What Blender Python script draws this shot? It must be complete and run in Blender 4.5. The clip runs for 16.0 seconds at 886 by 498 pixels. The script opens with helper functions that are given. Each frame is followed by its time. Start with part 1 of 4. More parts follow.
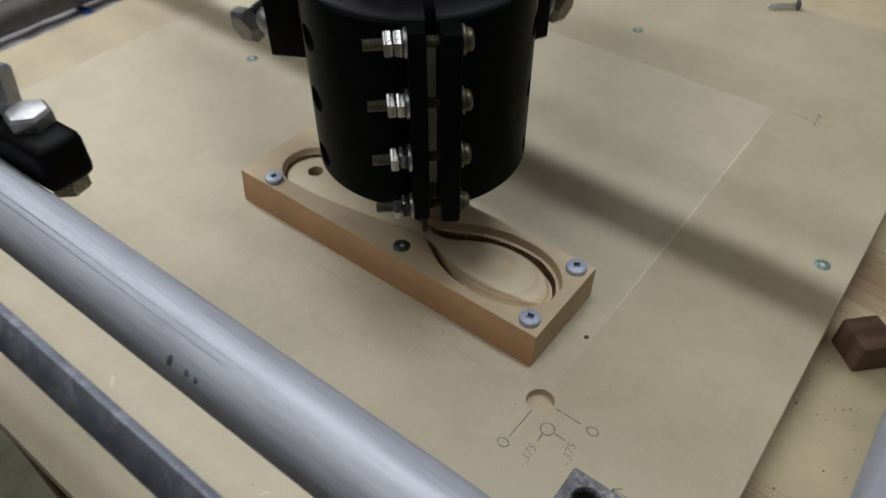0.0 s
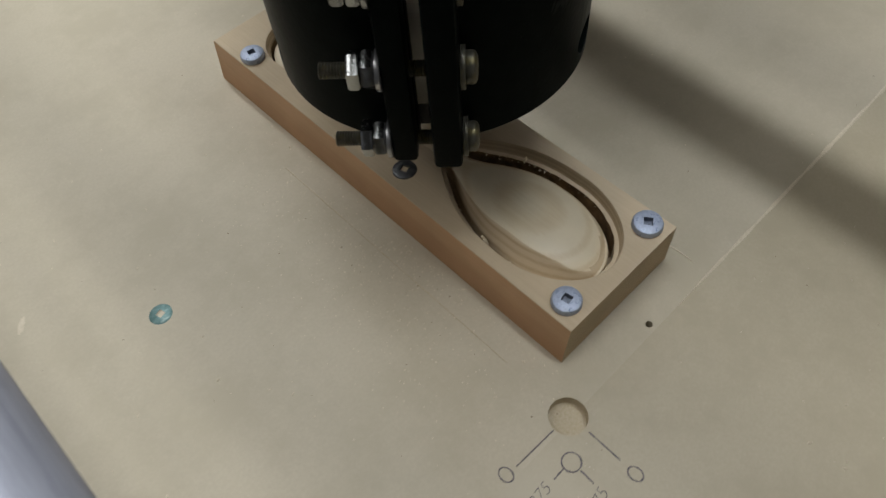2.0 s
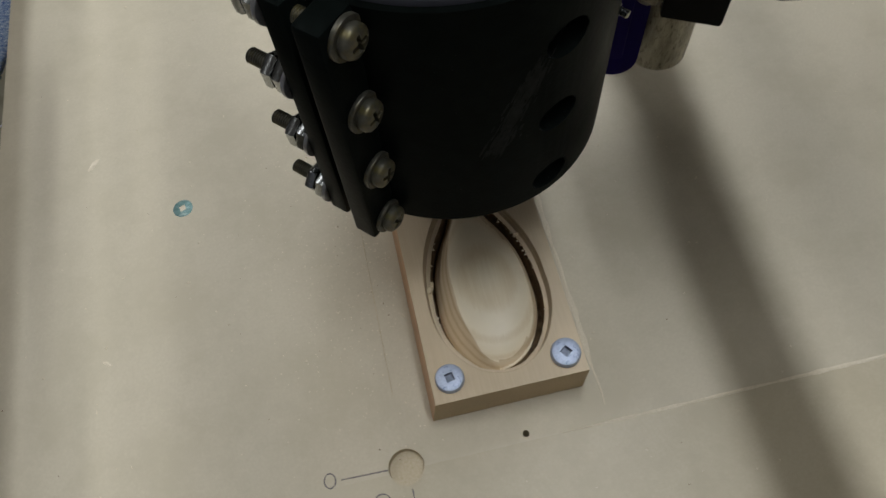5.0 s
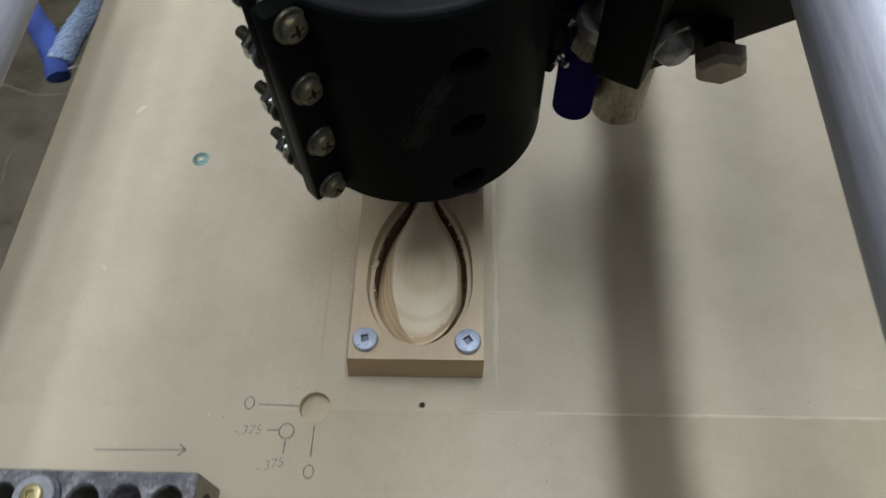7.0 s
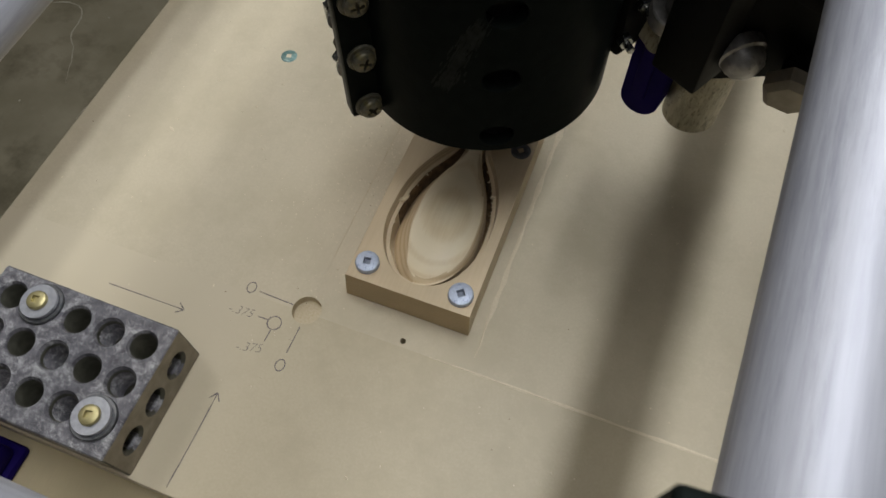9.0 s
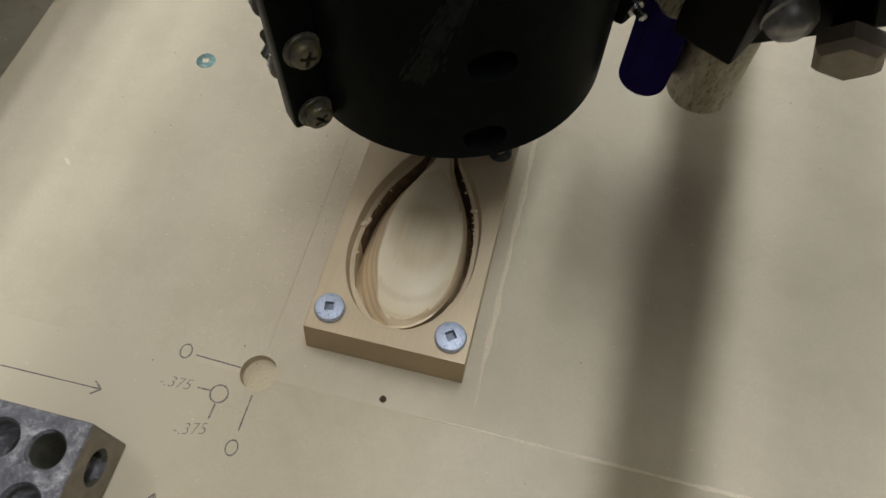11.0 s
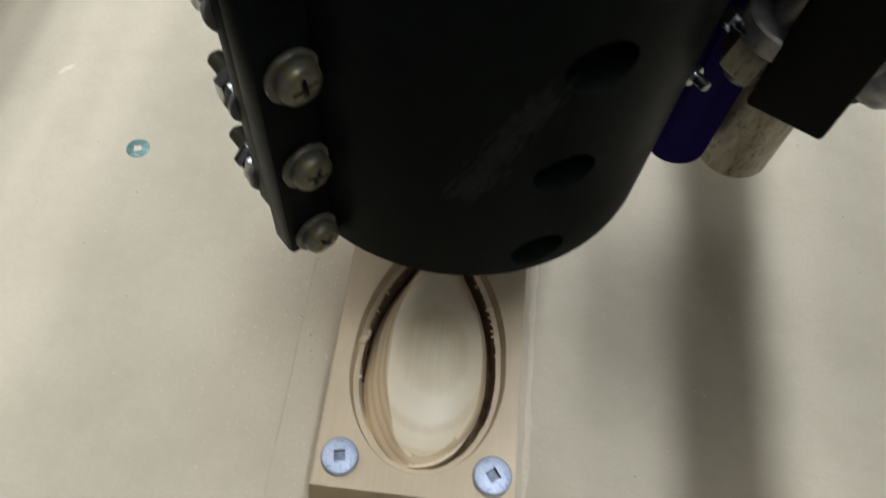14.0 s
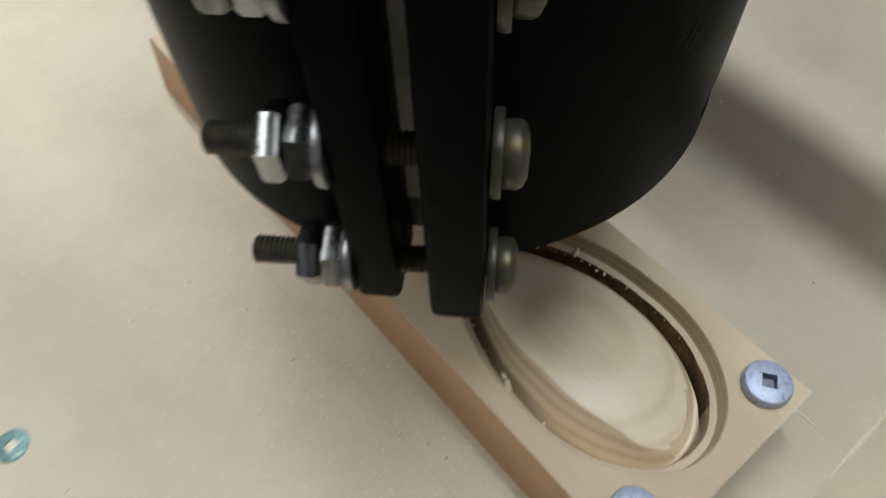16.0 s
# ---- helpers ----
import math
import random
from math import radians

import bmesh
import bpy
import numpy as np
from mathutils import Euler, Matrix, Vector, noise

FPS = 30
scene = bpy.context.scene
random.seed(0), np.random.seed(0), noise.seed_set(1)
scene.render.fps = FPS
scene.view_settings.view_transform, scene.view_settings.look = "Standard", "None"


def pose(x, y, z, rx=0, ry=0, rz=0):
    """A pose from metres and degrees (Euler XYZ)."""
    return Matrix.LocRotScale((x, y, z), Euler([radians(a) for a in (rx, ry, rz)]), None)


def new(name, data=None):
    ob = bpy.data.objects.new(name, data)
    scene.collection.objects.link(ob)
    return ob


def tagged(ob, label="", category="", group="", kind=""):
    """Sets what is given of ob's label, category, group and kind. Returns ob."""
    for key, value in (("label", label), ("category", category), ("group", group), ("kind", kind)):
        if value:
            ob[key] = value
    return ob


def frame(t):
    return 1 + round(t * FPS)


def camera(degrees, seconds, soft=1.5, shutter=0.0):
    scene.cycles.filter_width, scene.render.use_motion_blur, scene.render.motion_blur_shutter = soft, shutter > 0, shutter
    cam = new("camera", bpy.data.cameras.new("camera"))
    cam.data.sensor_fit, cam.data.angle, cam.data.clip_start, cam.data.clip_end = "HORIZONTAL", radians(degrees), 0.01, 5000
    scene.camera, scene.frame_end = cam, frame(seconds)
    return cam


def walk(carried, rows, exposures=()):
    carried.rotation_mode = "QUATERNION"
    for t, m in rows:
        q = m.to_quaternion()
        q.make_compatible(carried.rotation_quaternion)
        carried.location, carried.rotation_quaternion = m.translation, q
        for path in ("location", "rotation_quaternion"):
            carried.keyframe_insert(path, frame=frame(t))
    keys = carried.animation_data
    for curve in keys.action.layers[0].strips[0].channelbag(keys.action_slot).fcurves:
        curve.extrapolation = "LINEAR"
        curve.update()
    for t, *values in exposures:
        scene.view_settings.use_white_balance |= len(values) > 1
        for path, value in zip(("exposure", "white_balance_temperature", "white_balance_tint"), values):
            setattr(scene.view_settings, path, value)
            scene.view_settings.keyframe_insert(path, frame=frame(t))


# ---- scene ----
cam = camera(62.8, 16.0, 1.5, 0.5)
PATH = [
    (0, -0.1747, -0.0877, 0.2619, 45.48, 0.15, -52.24),
    (0.5, -0.1373, -0.0722, 0.2550, 38.22, 1.08, -52.06),
    (1, -0.1073, -0.0688, 0.2331, 34.85, 0.50, -45.33),
    (1.5, -0.0926, -0.0528, 0.2219, 33.46, 3.73, -45.60),
    (2, -0.0845, -0.0498, 0.2135, 32.97, 3.13, -44.27),
    (2.5, -0.0641, -0.0457, 0.2074, 31.85, 3.46, -39.69),
    (3, -0.0583, -0.0515, 0.2052, 27.42, 5.03, -34.50),
    (3.5, -0.0434, -0.0485, 0.2179, 25.97, 3.69, -28.53),
    (4, -0.0222, -0.0461, 0.2321, 24.40, 5.10, -22.21),
    (6.5, 0.0275, -0.0985, 0.2693, 30.95, 0.30, -3.32),
    (7, 0.0466, -0.1029, 0.2748, 30.60, 1.31, 1.41),
    (7.5, 0.0793, -0.1160, 0.2670, 32.28, 1.01, 14.38),
    (8, 0.1010, -0.1175, 0.2619, 31.92, -0.19, 19.84),
    (8.5, 0.0914, -0.1090, 0.2670, 30.46, -0.05, 21.29),
    (9, 0.0850, -0.1025, 0.2729, 28.22, 0.62, 20.92),
    (9.5, 0.0741, -0.0959, 0.2754, 27.98, -0.26, 18.20),
    (12, 0.0592, -0.0541, 0.2043, 28.59, -0.92, 13.60),
    (12.5, 0.0566, -0.0447, 0.2038, 31.79, -0.33, 13.95),
    (13, 0.0521, -0.0418, 0.2025, 32.48, -0.67, 11.83),
    (13.5, 0.0385, -0.0425, 0.2017, 31.28, -0.78, 8.64),
    (14, 0.0266, -0.0376, 0.2074, 30.01, -3.92, 5.95),
    (14.5, 0.0036, -0.0228, 0.2154, 30.24, -0.56, 0.68),
    (15, -0.0312, -0.0213, 0.2159, 28.60, 0.30, -12.95),
    (15.5, -0.0468, -0.0150, 0.1872, 31.65, 1.93, -30.09),
    (16, -0.0360, 0.0030, 0.1593, 32.93, 1.58, -39.92),
]
EXPOSURES = [(0, -0.12, 6350, 10), (3, -0.24, 6200, 10), (4, -0.2, 6180, 10), (6.5, -0.08, 6150, 10), (7.0, -0.03, 6020, 10), (7.5, 0.1, 6020, 10), (8, 0.15, 6000, 10), (8.5, 0.02, 6480, 10), (9.5, 0.06, 6560, 10), (12, 0.12, 6280, 10), (13, 0.45, 6050, 10), (14.5, 0.45, 6050, 10), (15, 0.2, 6080, 10), (15.5, 0.07, 6120, 10), (16, 0.43, 6080, 10)]
walk(cam, [(t, pose(*place)) for t, *place in PATH], EXPOSURES)

# ---- light: a two-tube workshop fixture overhead, two unseen fill panels, and the dim bounce of the shop ----
world = bpy.data.worlds.new("shop_air")
scene.world = world
world.use_nodes = True
world.node_tree.nodes["Background"].inputs[0].default_value = (0.9, 0.95, 1.0, 1)
world.node_tree.nodes["Background"].inputs[1].default_value = 0.067


def lamp(name, at, size_x, size_y, watts, colour):
    data = bpy.data.lights.new(name, "AREA")
    data.shape, data.size, data.size_y, data.energy, data.color = "RECTANGLE", size_x, size_y, watts, colour
    ob = new(name, data)
    ob.matrix_world = pose(*at)
    return ob


LAMP_Z, LAMP_Y = 1.22, 0.42
TUBE_Z = 0.82
COOL = (0.955, 0.985, 1.01)
# warm tints chosen so that the shadows turn out brown
WARM = (0.985, 0.96, 0.915)
HALF_WARM = (0.98, 0.97, 0.93)
lamp("tube_light", (0.160, LAMP_Y, TUBE_Z - 0.03), 0.050, 1.15, 6.7, COOL)
lamp("tube_light", (-0.030, LAMP_Y, TUBE_Z - 0.03), 0.060, 1.15, 1.7, HALF_WARM)
# unseen fill from the left, which also throws the sleeve's shadow rightwards
lamp("fill_light", (-0.70, 0.50, LAMP_Z - 0.03), 0.34, 1.0, 5.4, WARM)
# fill added at the front right to lift the blank's neck; no known source
lamp("fill_light", (0.30, -0.58, LAMP_Z - 0.03), 0.50, 0.50, 1.8, WARM)


# ---- materials ----
def surface(name, c1, c2, scale=60.0, rough=0.5, metal=0.0, bump=0.1, bump_scale=400.0, stretch=(1, 1, 1), c3=None, spot_scale=25.0, spot=0.6, rough2=None, bump_dist=0.0004, spec=0.5, spot_rough=0.5):
    """Two tones by fine noise, a third in patches, and fine relief; lengths in metres of the world."""
    m = bpy.data.materials.new(name)
    m.use_nodes = True
    nt = m.node_tree
    nd, ln = nt.nodes, nt.links
    b = nd["Principled BSDF"]
    b.inputs["Metallic"].default_value = metal
    b.inputs["Specular IOR Level"].default_value = spec
    geo = nd.new("ShaderNodeTexCoord")
    mp = nd.new("ShaderNodeMapping")
    mp.inputs["Scale"].default_value = stretch
    ln.new(geo.outputs["Object"], mp.inputs["Vector"])
    n1 = nd.new("ShaderNodeTexNoise")
    n1.inputs["Scale"].default_value, n1.inputs["Detail"].default_value = scale, 6
    ln.new(mp.outputs[0], n1.inputs["Vector"])
    r1 = nd.new("ShaderNodeValToRGB")
    r1.color_ramp.elements[0].position, r1.color_ramp.elements[1].position = 0.3, 0.7
    r1.color_ramp.elements[0].color, r1.color_ramp.elements[1].color = (*c1, 1), (*c2, 1)
    ln.new(n1.outputs["Fac"], r1.inputs[0])
    colour = r1.outputs[0]
    if c3:
        n2 = nd.new("ShaderNodeTexNoise")
        n2.inputs["Scale"].default_value, n2.inputs["Detail"].default_value, n2.inputs["Roughness"].default_value = spot_scale, 12, spot_rough
        ln.new(mp.outputs[0], n2.inputs["Vector"])
        r2 = nd.new("ShaderNodeValToRGB")
        r2.color_ramp.elements[0].position, r2.color_ramp.elements[1].position = spot, min(1, spot + 0.15)
        ln.new(n2.outputs["Fac"], r2.inputs[0])
        mx = nd.new("ShaderNodeMix")
        mx.data_type = "RGBA"
        ln.new(r2.outputs[0], mx.inputs[0])
        ln.new(colour, mx.inputs[6])
        mx.inputs[7].default_value = (*c3, 1)
        colour = mx.outputs[2]
    ln.new(colour, b.inputs["Base Color"])
    if rough2 is None:
        b.inputs["Roughness"].default_value = rough
    else:
        rr = nd.new("ShaderNodeMapRange")
        rr.inputs[3].default_value, rr.inputs[4].default_value = rough, rough2
        ln.new(n1.outputs["Fac"], rr.inputs[0])
        ln.new(rr.outputs[0], b.inputs["Roughness"])
    if bump:
        n3 = nd.new("ShaderNodeTexNoise")
        n3.inputs["Scale"].default_value, n3.inputs["Detail"].default_value = bump_scale, 5
        ln.new(mp.outputs[0], n3.inputs["Vector"])
        bp = nd.new("ShaderNodeBump")
        bp.inputs["Strength"].default_value, bp.inputs["Distance"].default_value = bump, bump_dist
        ln.new(n3.outputs["Fac"], bp.inputs["Height"])
        ln.new(bp.outputs[0], b.inputs["Normal"])
    return m


def grain(name, c1, c2, turn=(0, 0, 0), rings=(90, 6, 420), rough=0.55, contrast=(0.25, 0.8), bump=0.15):
    """Cut timber: growth layers as a distorted wave through the solid, with fine fibres along y."""
    m = bpy.data.materials.new(name)
    m.use_nodes = True
    nd, ln = m.node_tree.nodes, m.node_tree.links
    b = nd["Principled BSDF"]
    b.inputs["Roughness"].default_value = rough
    b.inputs["Specular IOR Level"].default_value = 0.35
    tc = nd.new("ShaderNodeTexCoord")
    mp = nd.new("ShaderNodeMapping")
    mp.inputs["Rotation"].default_value = [radians(a) for a in turn]
    mp.inputs["Scale"].default_value = rings
    ln.new(tc.outputs["Object"], mp.inputs["Vector"])
    wv = nd.new("ShaderNodeTexWave")
    wv.bands_direction = "Z"
    wv.inputs["Scale"].default_value = 0.5
    wv.inputs["Distortion"].default_value = 2.2
    wv.inputs["Detail"].default_value = 3
    wv.inputs["Detail Scale"].default_value = 0.7
    ln.new(mp.outputs[0], wv.inputs["Vector"])
    fp = nd.new("ShaderNodeMapping")
    fp.inputs["Scale"].default_value = (1600, 60, 1600)
    ln.new(tc.outputs["Object"], fp.inputs["Vector"])
    fb = nd.new("ShaderNodeTexNoise")
    fb.inputs["Scale"].default_value, fb.inputs["Detail"].default_value = 1.0, 4
    ln.new(fp.outputs[0], fb.inputs["Vector"])
    add = nd.new("ShaderNodeMix")
    add.inputs[0].default_value = 0.45
    ln.new(wv.outputs["Fac"], add.inputs[2])
    ln.new(fb.outputs["Fac"], add.inputs[3])
    rp = nd.new("ShaderNodeValToRGB")
    rp.color_ramp.elements[0].position, rp.color_ramp.elements[1].position = contrast
    rp.color_ramp.elements[0].color, rp.color_ramp.elements[1].color = (*c1, 1), (*c2, 1)
    ln.new(add.outputs[0], rp.inputs[0])
    blot = nd.new("ShaderNodeTexNoise")
    blot.inputs["Scale"].default_value, blot.inputs["Detail"].default_value = 35, 4
    ln.new(tc.outputs["Object"], blot.inputs["Vector"])
    mr = nd.new("ShaderNodeMapRange")
    mr.inputs[1].default_value, mr.inputs[2].default_value, mr.inputs[3].default_value, mr.inputs[4].default_value = 0.3, 0.7, 0.88, 1.08
    ln.new(blot.outputs["Fac"], mr.inputs[0])
    mul = nd.new("ShaderNodeMix")
    mul.data_type, mul.blend_type = "RGBA", "MULTIPLY"
    mul.inputs[0].default_value = 1.0
    ln.new(rp.outputs[0], mul.inputs[6])
    ln.new(mr.outputs[0], mul.inputs[7])
    ln.new(mul.outputs[2], b.inputs["Base Color"])
    bp = nd.new("ShaderNodeBump")
    bp.inputs["Strength"].default_value, bp.inputs["Distance"].default_value = bump, 0.0002
    ln.new(fb.outputs["Fac"], bp.inputs["Height"])
    ln.new(bp.outputs[0], b.inputs["Normal"])
    return m


MDF = surface("mdf_board", (0.535, 0.470, 0.348), (0.57, 0.505, 0.38), 900, 0.6, bump=0.04, bump_scale=2500, c3=(0.505, 0.445, 0.325), spot_scale=26, spot=0.45, spec=0.3, spot_rough=0.75)
MDF_RAW = surface("mdf_unsurfaced", (0.495, 0.428, 0.300), (0.527, 0.46, 0.328), 900, 0.45, bump=0.03, bump_scale=2500, c3=(0.466, 0.402, 0.28), spot_scale=30, spot=0.45, spec=0.4, spot_rough=0.75)


def fade(m, other, x0, x1):
    """Lets m's colour run out into another between two places along x."""
    nd, ln = m.node_tree.nodes, m.node_tree.links
    base = nd["Principled BSDF"].inputs["Base Color"]
    was = base.links[0].from_socket
    tc, sx, mr, mx = (nd.new("ShaderNode" + k) for k in ("TexCoord", "SeparateXYZ", "MapRange", "Mix"))
    ln.new(tc.outputs["Object"], sx.inputs[0])
    ln.new(sx.outputs["X"], mr.inputs["Value"])
    mr.interpolation_type = "SMOOTHSTEP"
    mr.inputs["From Min"].default_value, mr.inputs["From Max"].default_value = x0, x1
    mx.data_type = "RGBA"
    ln.new(mr.outputs[0], mx.inputs[0])
    mx.inputs[6].default_value = (*other, 1)
    ln.new(was, mx.inputs[7])
    ln.new(mx.outputs[2], base)


fade(MDF_RAW, (0.545, 0.48, 0.357), -0.060, -0.004)
MDF_CUT = surface("mdf_cut", (0.50, 0.42, 0.28), (0.58, 0.50, 0.36), 1200, 0.8, bump=0.3, bump_scale=2500)
PLYWOOD = grain("plywood", (0.30, 0.19, 0.11), (0.56, 0.475, 0.31), (0.6, 7, 4), (30, 8, 300), 0.8, contrast=(0.16, 0.44), bump=0.9)
PALE_BOARD = grain("pale_board", (0.50, 0.42, 0.29), (0.60, 0.52, 0.38), (2, 0, 15), (26, 4, 160), 0.7)
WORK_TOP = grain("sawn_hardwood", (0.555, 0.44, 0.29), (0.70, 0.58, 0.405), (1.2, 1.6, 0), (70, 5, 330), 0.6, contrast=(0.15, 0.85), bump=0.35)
# left wall of the blank: shade and warm bounce painted into the base colour
SHADED_SIDE = grain("shaded_side", (0.49, 0.285, 0.15), (0.60, 0.375, 0.21), (0, 82, 0), (70, 5, 180), 0.5)
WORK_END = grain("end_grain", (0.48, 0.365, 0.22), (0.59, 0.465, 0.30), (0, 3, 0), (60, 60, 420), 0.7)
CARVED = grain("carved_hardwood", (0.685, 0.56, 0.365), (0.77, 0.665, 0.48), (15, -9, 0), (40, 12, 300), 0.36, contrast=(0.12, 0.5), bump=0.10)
# darker, duller tone of the carved wood with stronger fibre relief
CARVED_STEEP = grain("steep_carved_hardwood", (0.50, 0.37, 0.22), (0.62, 0.495, 0.325), (15, -9, 0), (40, 12, 300), 0.7, contrast=(0.12, 0.6), bump=0.35)
# dark brown that puts the shade of deep groove and bore into the colour
GROOVE_SHADE = surface("groove_shade", (0.13, 0.083, 0.045), (0.32, 0.21, 0.11), 300, 0.9, bump=0.4, bump_scale=1500)
DARK_WOOD = grain("stained_wood", (0.15, 0.092, 0.062), (0.225, 0.145, 0.10), (0, 90, 0), (60, 9, 160), 0.6)
BLACK = surface("black_plastic", (0.0046, 0.0060, 0.0054), (0.0068, 0.0088, 0.0080), 200, 0.27, bump=0.15, bump_scale=900, c3=(0.0085, 0.0102, 0.0095), spot_scale=60, spot=0.64, rough2=0.40, spec=0.015, spot_rough=0.7)
BLACK.node_tree.nodes["Principled BSDF"].inputs["Specular Tint"].default_value = (0.70, 0.92, 0.90, 1)
BLACK_STEEL = surface("black_oxide", (0.0024, 0.0025, 0.0026), (0.0048, 0.0048, 0.0048), 300, 0.42, 0.0, bump=0.1, bump_scale=900, rough2=0.6, spec=0.06)
BLACK_GLOSS = surface("moulded_black", (0.015, 0.018, 0.028), (0.023, 0.028, 0.040), 200, 0.22, bump=0.04, bump_scale=900, rough2=0.32, spec=0.34)
RIM_BLACK = surface("rim_plastic", (0.012, 0.012, 0.016), (0.021, 0.021, 0.026), 200, 0.48, bump=0.05, bump_scale=900, rough2=0.6, spec=0.2)
SCUFF = surface("scuffed_plastic", (0.0045, 0.0058, 0.0054), (0.013, 0.0155, 0.0148), 500, 0.6, bump=0.2, spec=0.08)
NAVY = surface("router_housing", (0.016, 0.016, 0.024), (0.028, 0.027, 0.038), 150, 0.38, bump=0.05, rough2=0.5, spec=0.6)
PURPLE = surface("purple_print", (0.009, 0.004, 0.078), (0.013, 0.006, 0.11), 300, 0.6, bump=0.2, bump_scale=60, stretch=(1, 1, 40), spec=0.05)
PURPLE_PALE = surface("violet_print", (0.13, 0.05, 0.45), (0.18, 0.08, 0.55), 300, 0.5, bump=0.2, bump_scale=60, stretch=(1, 1, 40))
CONDUIT = surface("galvanised_tube", (0.33, 0.34, 0.39), (0.42, 0.43, 0.485), 600, 0.46, 0.3, bump=0.12, bump_scale=700, stretch=(1, 0.07, 1), c3=(0.27, 0.28, 0.325), spot_scale=110, spot=0.5, rough2=0.60, bump_dist=0.0002, spot_rough=0.8)
STRIP_STEEL = surface("mottled_strip", (0.11, 0.12, 0.15), (0.19, 0.20, 0.24), 160, 0.5, 0.12, bump=0.25, bump_scale=500, c3=(0.33, 0.34, 0.38), spot_scale=60, spot=0.52, rough2=0.65, spot_rough=0.8)
ZINC = surface("zinc_plate", (0.34, 0.34, 0.35), (0.48, 0.48, 0.49), 500, 0.26, 0.8, bump=0.1, bump_scale=1500, rough2=0.45)
SATIN = surface("satin_zinc", (0.30, 0.30, 0.31), (0.44, 0.44, 0.45), 500, 0.36, 0.6, bump=0.15, bump_scale=1200, c3=(0.22, 0.22, 0.22), spot_scale=400, spot=0.55, rough2=0.5)
NUT = surface("bright_nut", (0.32, 0.33, 0.33), (0.46, 0.47, 0.47), 700, 0.16, 1.0, bump=0.12, bump_scale=1500, c3=(0.20, 0.20, 0.19), spot_scale=700, spot=0.56, rough2=0.34)
ZINC_DULL = surface("dull_zinc", (0.15, 0.145, 0.14), (0.25, 0.24, 0.23), 500, 0.35, 0.7, bump=0.1, bump_scale=1500, rough2=0.5)
SCREW = surface("coated_screw", (0.38, 0.43, 0.55), (0.52, 0.58, 0.70), 700, 0.38, 0.35, bump=0.25, bump_scale=1800, c3=(0.16, 0.21, 0.36), spot_scale=650, spot=0.55, rough2=0.55)
WASHER = surface("bright_washer", (0.30, 0.31, 0.35), (0.42, 0.43, 0.47), 500, 0.35, 0.4, bump=0.15, bump_scale=1200, rough2=0.5)
RECESS = surface("drive_recess", (0.13, 0.15, 0.20), (0.26, 0.29, 0.36), 900, 0.5, 0.2, bump=0.2, bump_scale=1500)
SCREW_DARK = surface("dull_screw", (0.10, 0.11, 0.12), (0.20, 0.20, 0.21), 600, 0.4, 0.8, bump=0.2, bump_scale=1800)
GREENISH = surface("flush_screw", (0.10, 0.20, 0.19), (0.22, 0.34, 0.32), 900, 0.5, 0.3, bump=0.3, bump_scale=1500, c3=(0.45, 0.55, 0.52), spot_scale=500, spot=0.6)
RUSTY = surface("weathered_steel", (0.30, 0.275, 0.20), (0.46, 0.425, 0.32), 500, 0.42, 0.3, bump=0.3, bump_scale=900, stretch=(1, 1, 0.3), c3=(0.055, 0.048, 0.03), spot_scale=900, spot=0.51, spot_rough=0.75)
BRASS = surface("yellow_zinc", (0.40, 0.35, 0.17), (0.52, 0.46, 0.25), 700, 0.33, 0.6, bump=0.15, bump_scale=1500, rough2=0.5)
GROUND_STEEL = surface("ground_steel", (0.07, 0.067, 0.08), (0.165, 0.16, 0.18), 300, 0.5, 0.1, bump=0.3, bump_scale=900, c3=(0.56, 0.56, 0.57), spot_scale=140, spot=0.49, rough2=0.7, spot_rough=0.92)
HOLE_DARK = surface("dark_bore", (0.045, 0.045, 0.034), (0.085, 0.083, 0.066), 300, 0.45, 0.1, bump=0.2)
BLOCK_SIDE = surface("oiled_steel", (0.22, 0.195, 0.155), (0.33, 0.295, 0.24), 200, 0.5, 0.4, bump=0.1, rough2=0.6)
CONCRETE = surface("concrete", (0.26, 0.235, 0.16), (0.37, 0.335, 0.245), 9, 0.75, bump=0.4, bump_scale=60, c3=(0.17, 0.15, 0.098), spot_scale=5, spot=0.5, bump_dist=0.004, spot_rough=0.65)
CRACK = surface("crack_filler", (0.38, 0.35, 0.27), (0.58, 0.54, 0.44), 60, 0.8, bump=0.3)
DULL_TUBE = surface("dull_tube", (0.05, 0.045, 0.04), (0.08, 0.072, 0.065), 120, 0.5, 0.2, bump=0.15, bump_scale=400, rough2=0.65)
PLASTER = surface("painted_wall", (0.43, 0.41, 0.36), (0.50, 0.475, 0.42), 3, 0.8, bump=0.1, bump_scale=80)
PENCIL = surface("graphite", (0.055, 0.047, 0.056), (0.25, 0.21, 0.20), 1500, 0.6, bump=0)
DUST = surface("wood_dust", (0.62, 0.54, 0.40), (0.72, 0.64, 0.50), 1500, 0.9, bump=0.5, bump_scale=2500)
WHITE_FILM = surface("white_wrapper", (0.72, 0.70, 0.72), (0.85, 0.83, 0.85), 60, 0.4, bump=0.3, bump_scale=120)
FABRIC = surface("blue_cloth", (0.05, 0.11, 0.33), (0.35, 0.45, 0.60), 700, 0.9, bump=0.5, bump_scale=1200, c3=(0.55, 0.62, 0.70), spot_scale=900, spot=0.5)
FABRIC_DARK = surface("blue_lining", (0.03, 0.06, 0.26), (0.06, 0.10, 0.36), 700, 0.9, bump=0.4, bump_scale=1200)
CASING = surface("motor_casing", (0.006, 0.006, 0.006), (0.012, 0.012, 0.012), 200, 0.5, bump=0.1, spec=0.2)
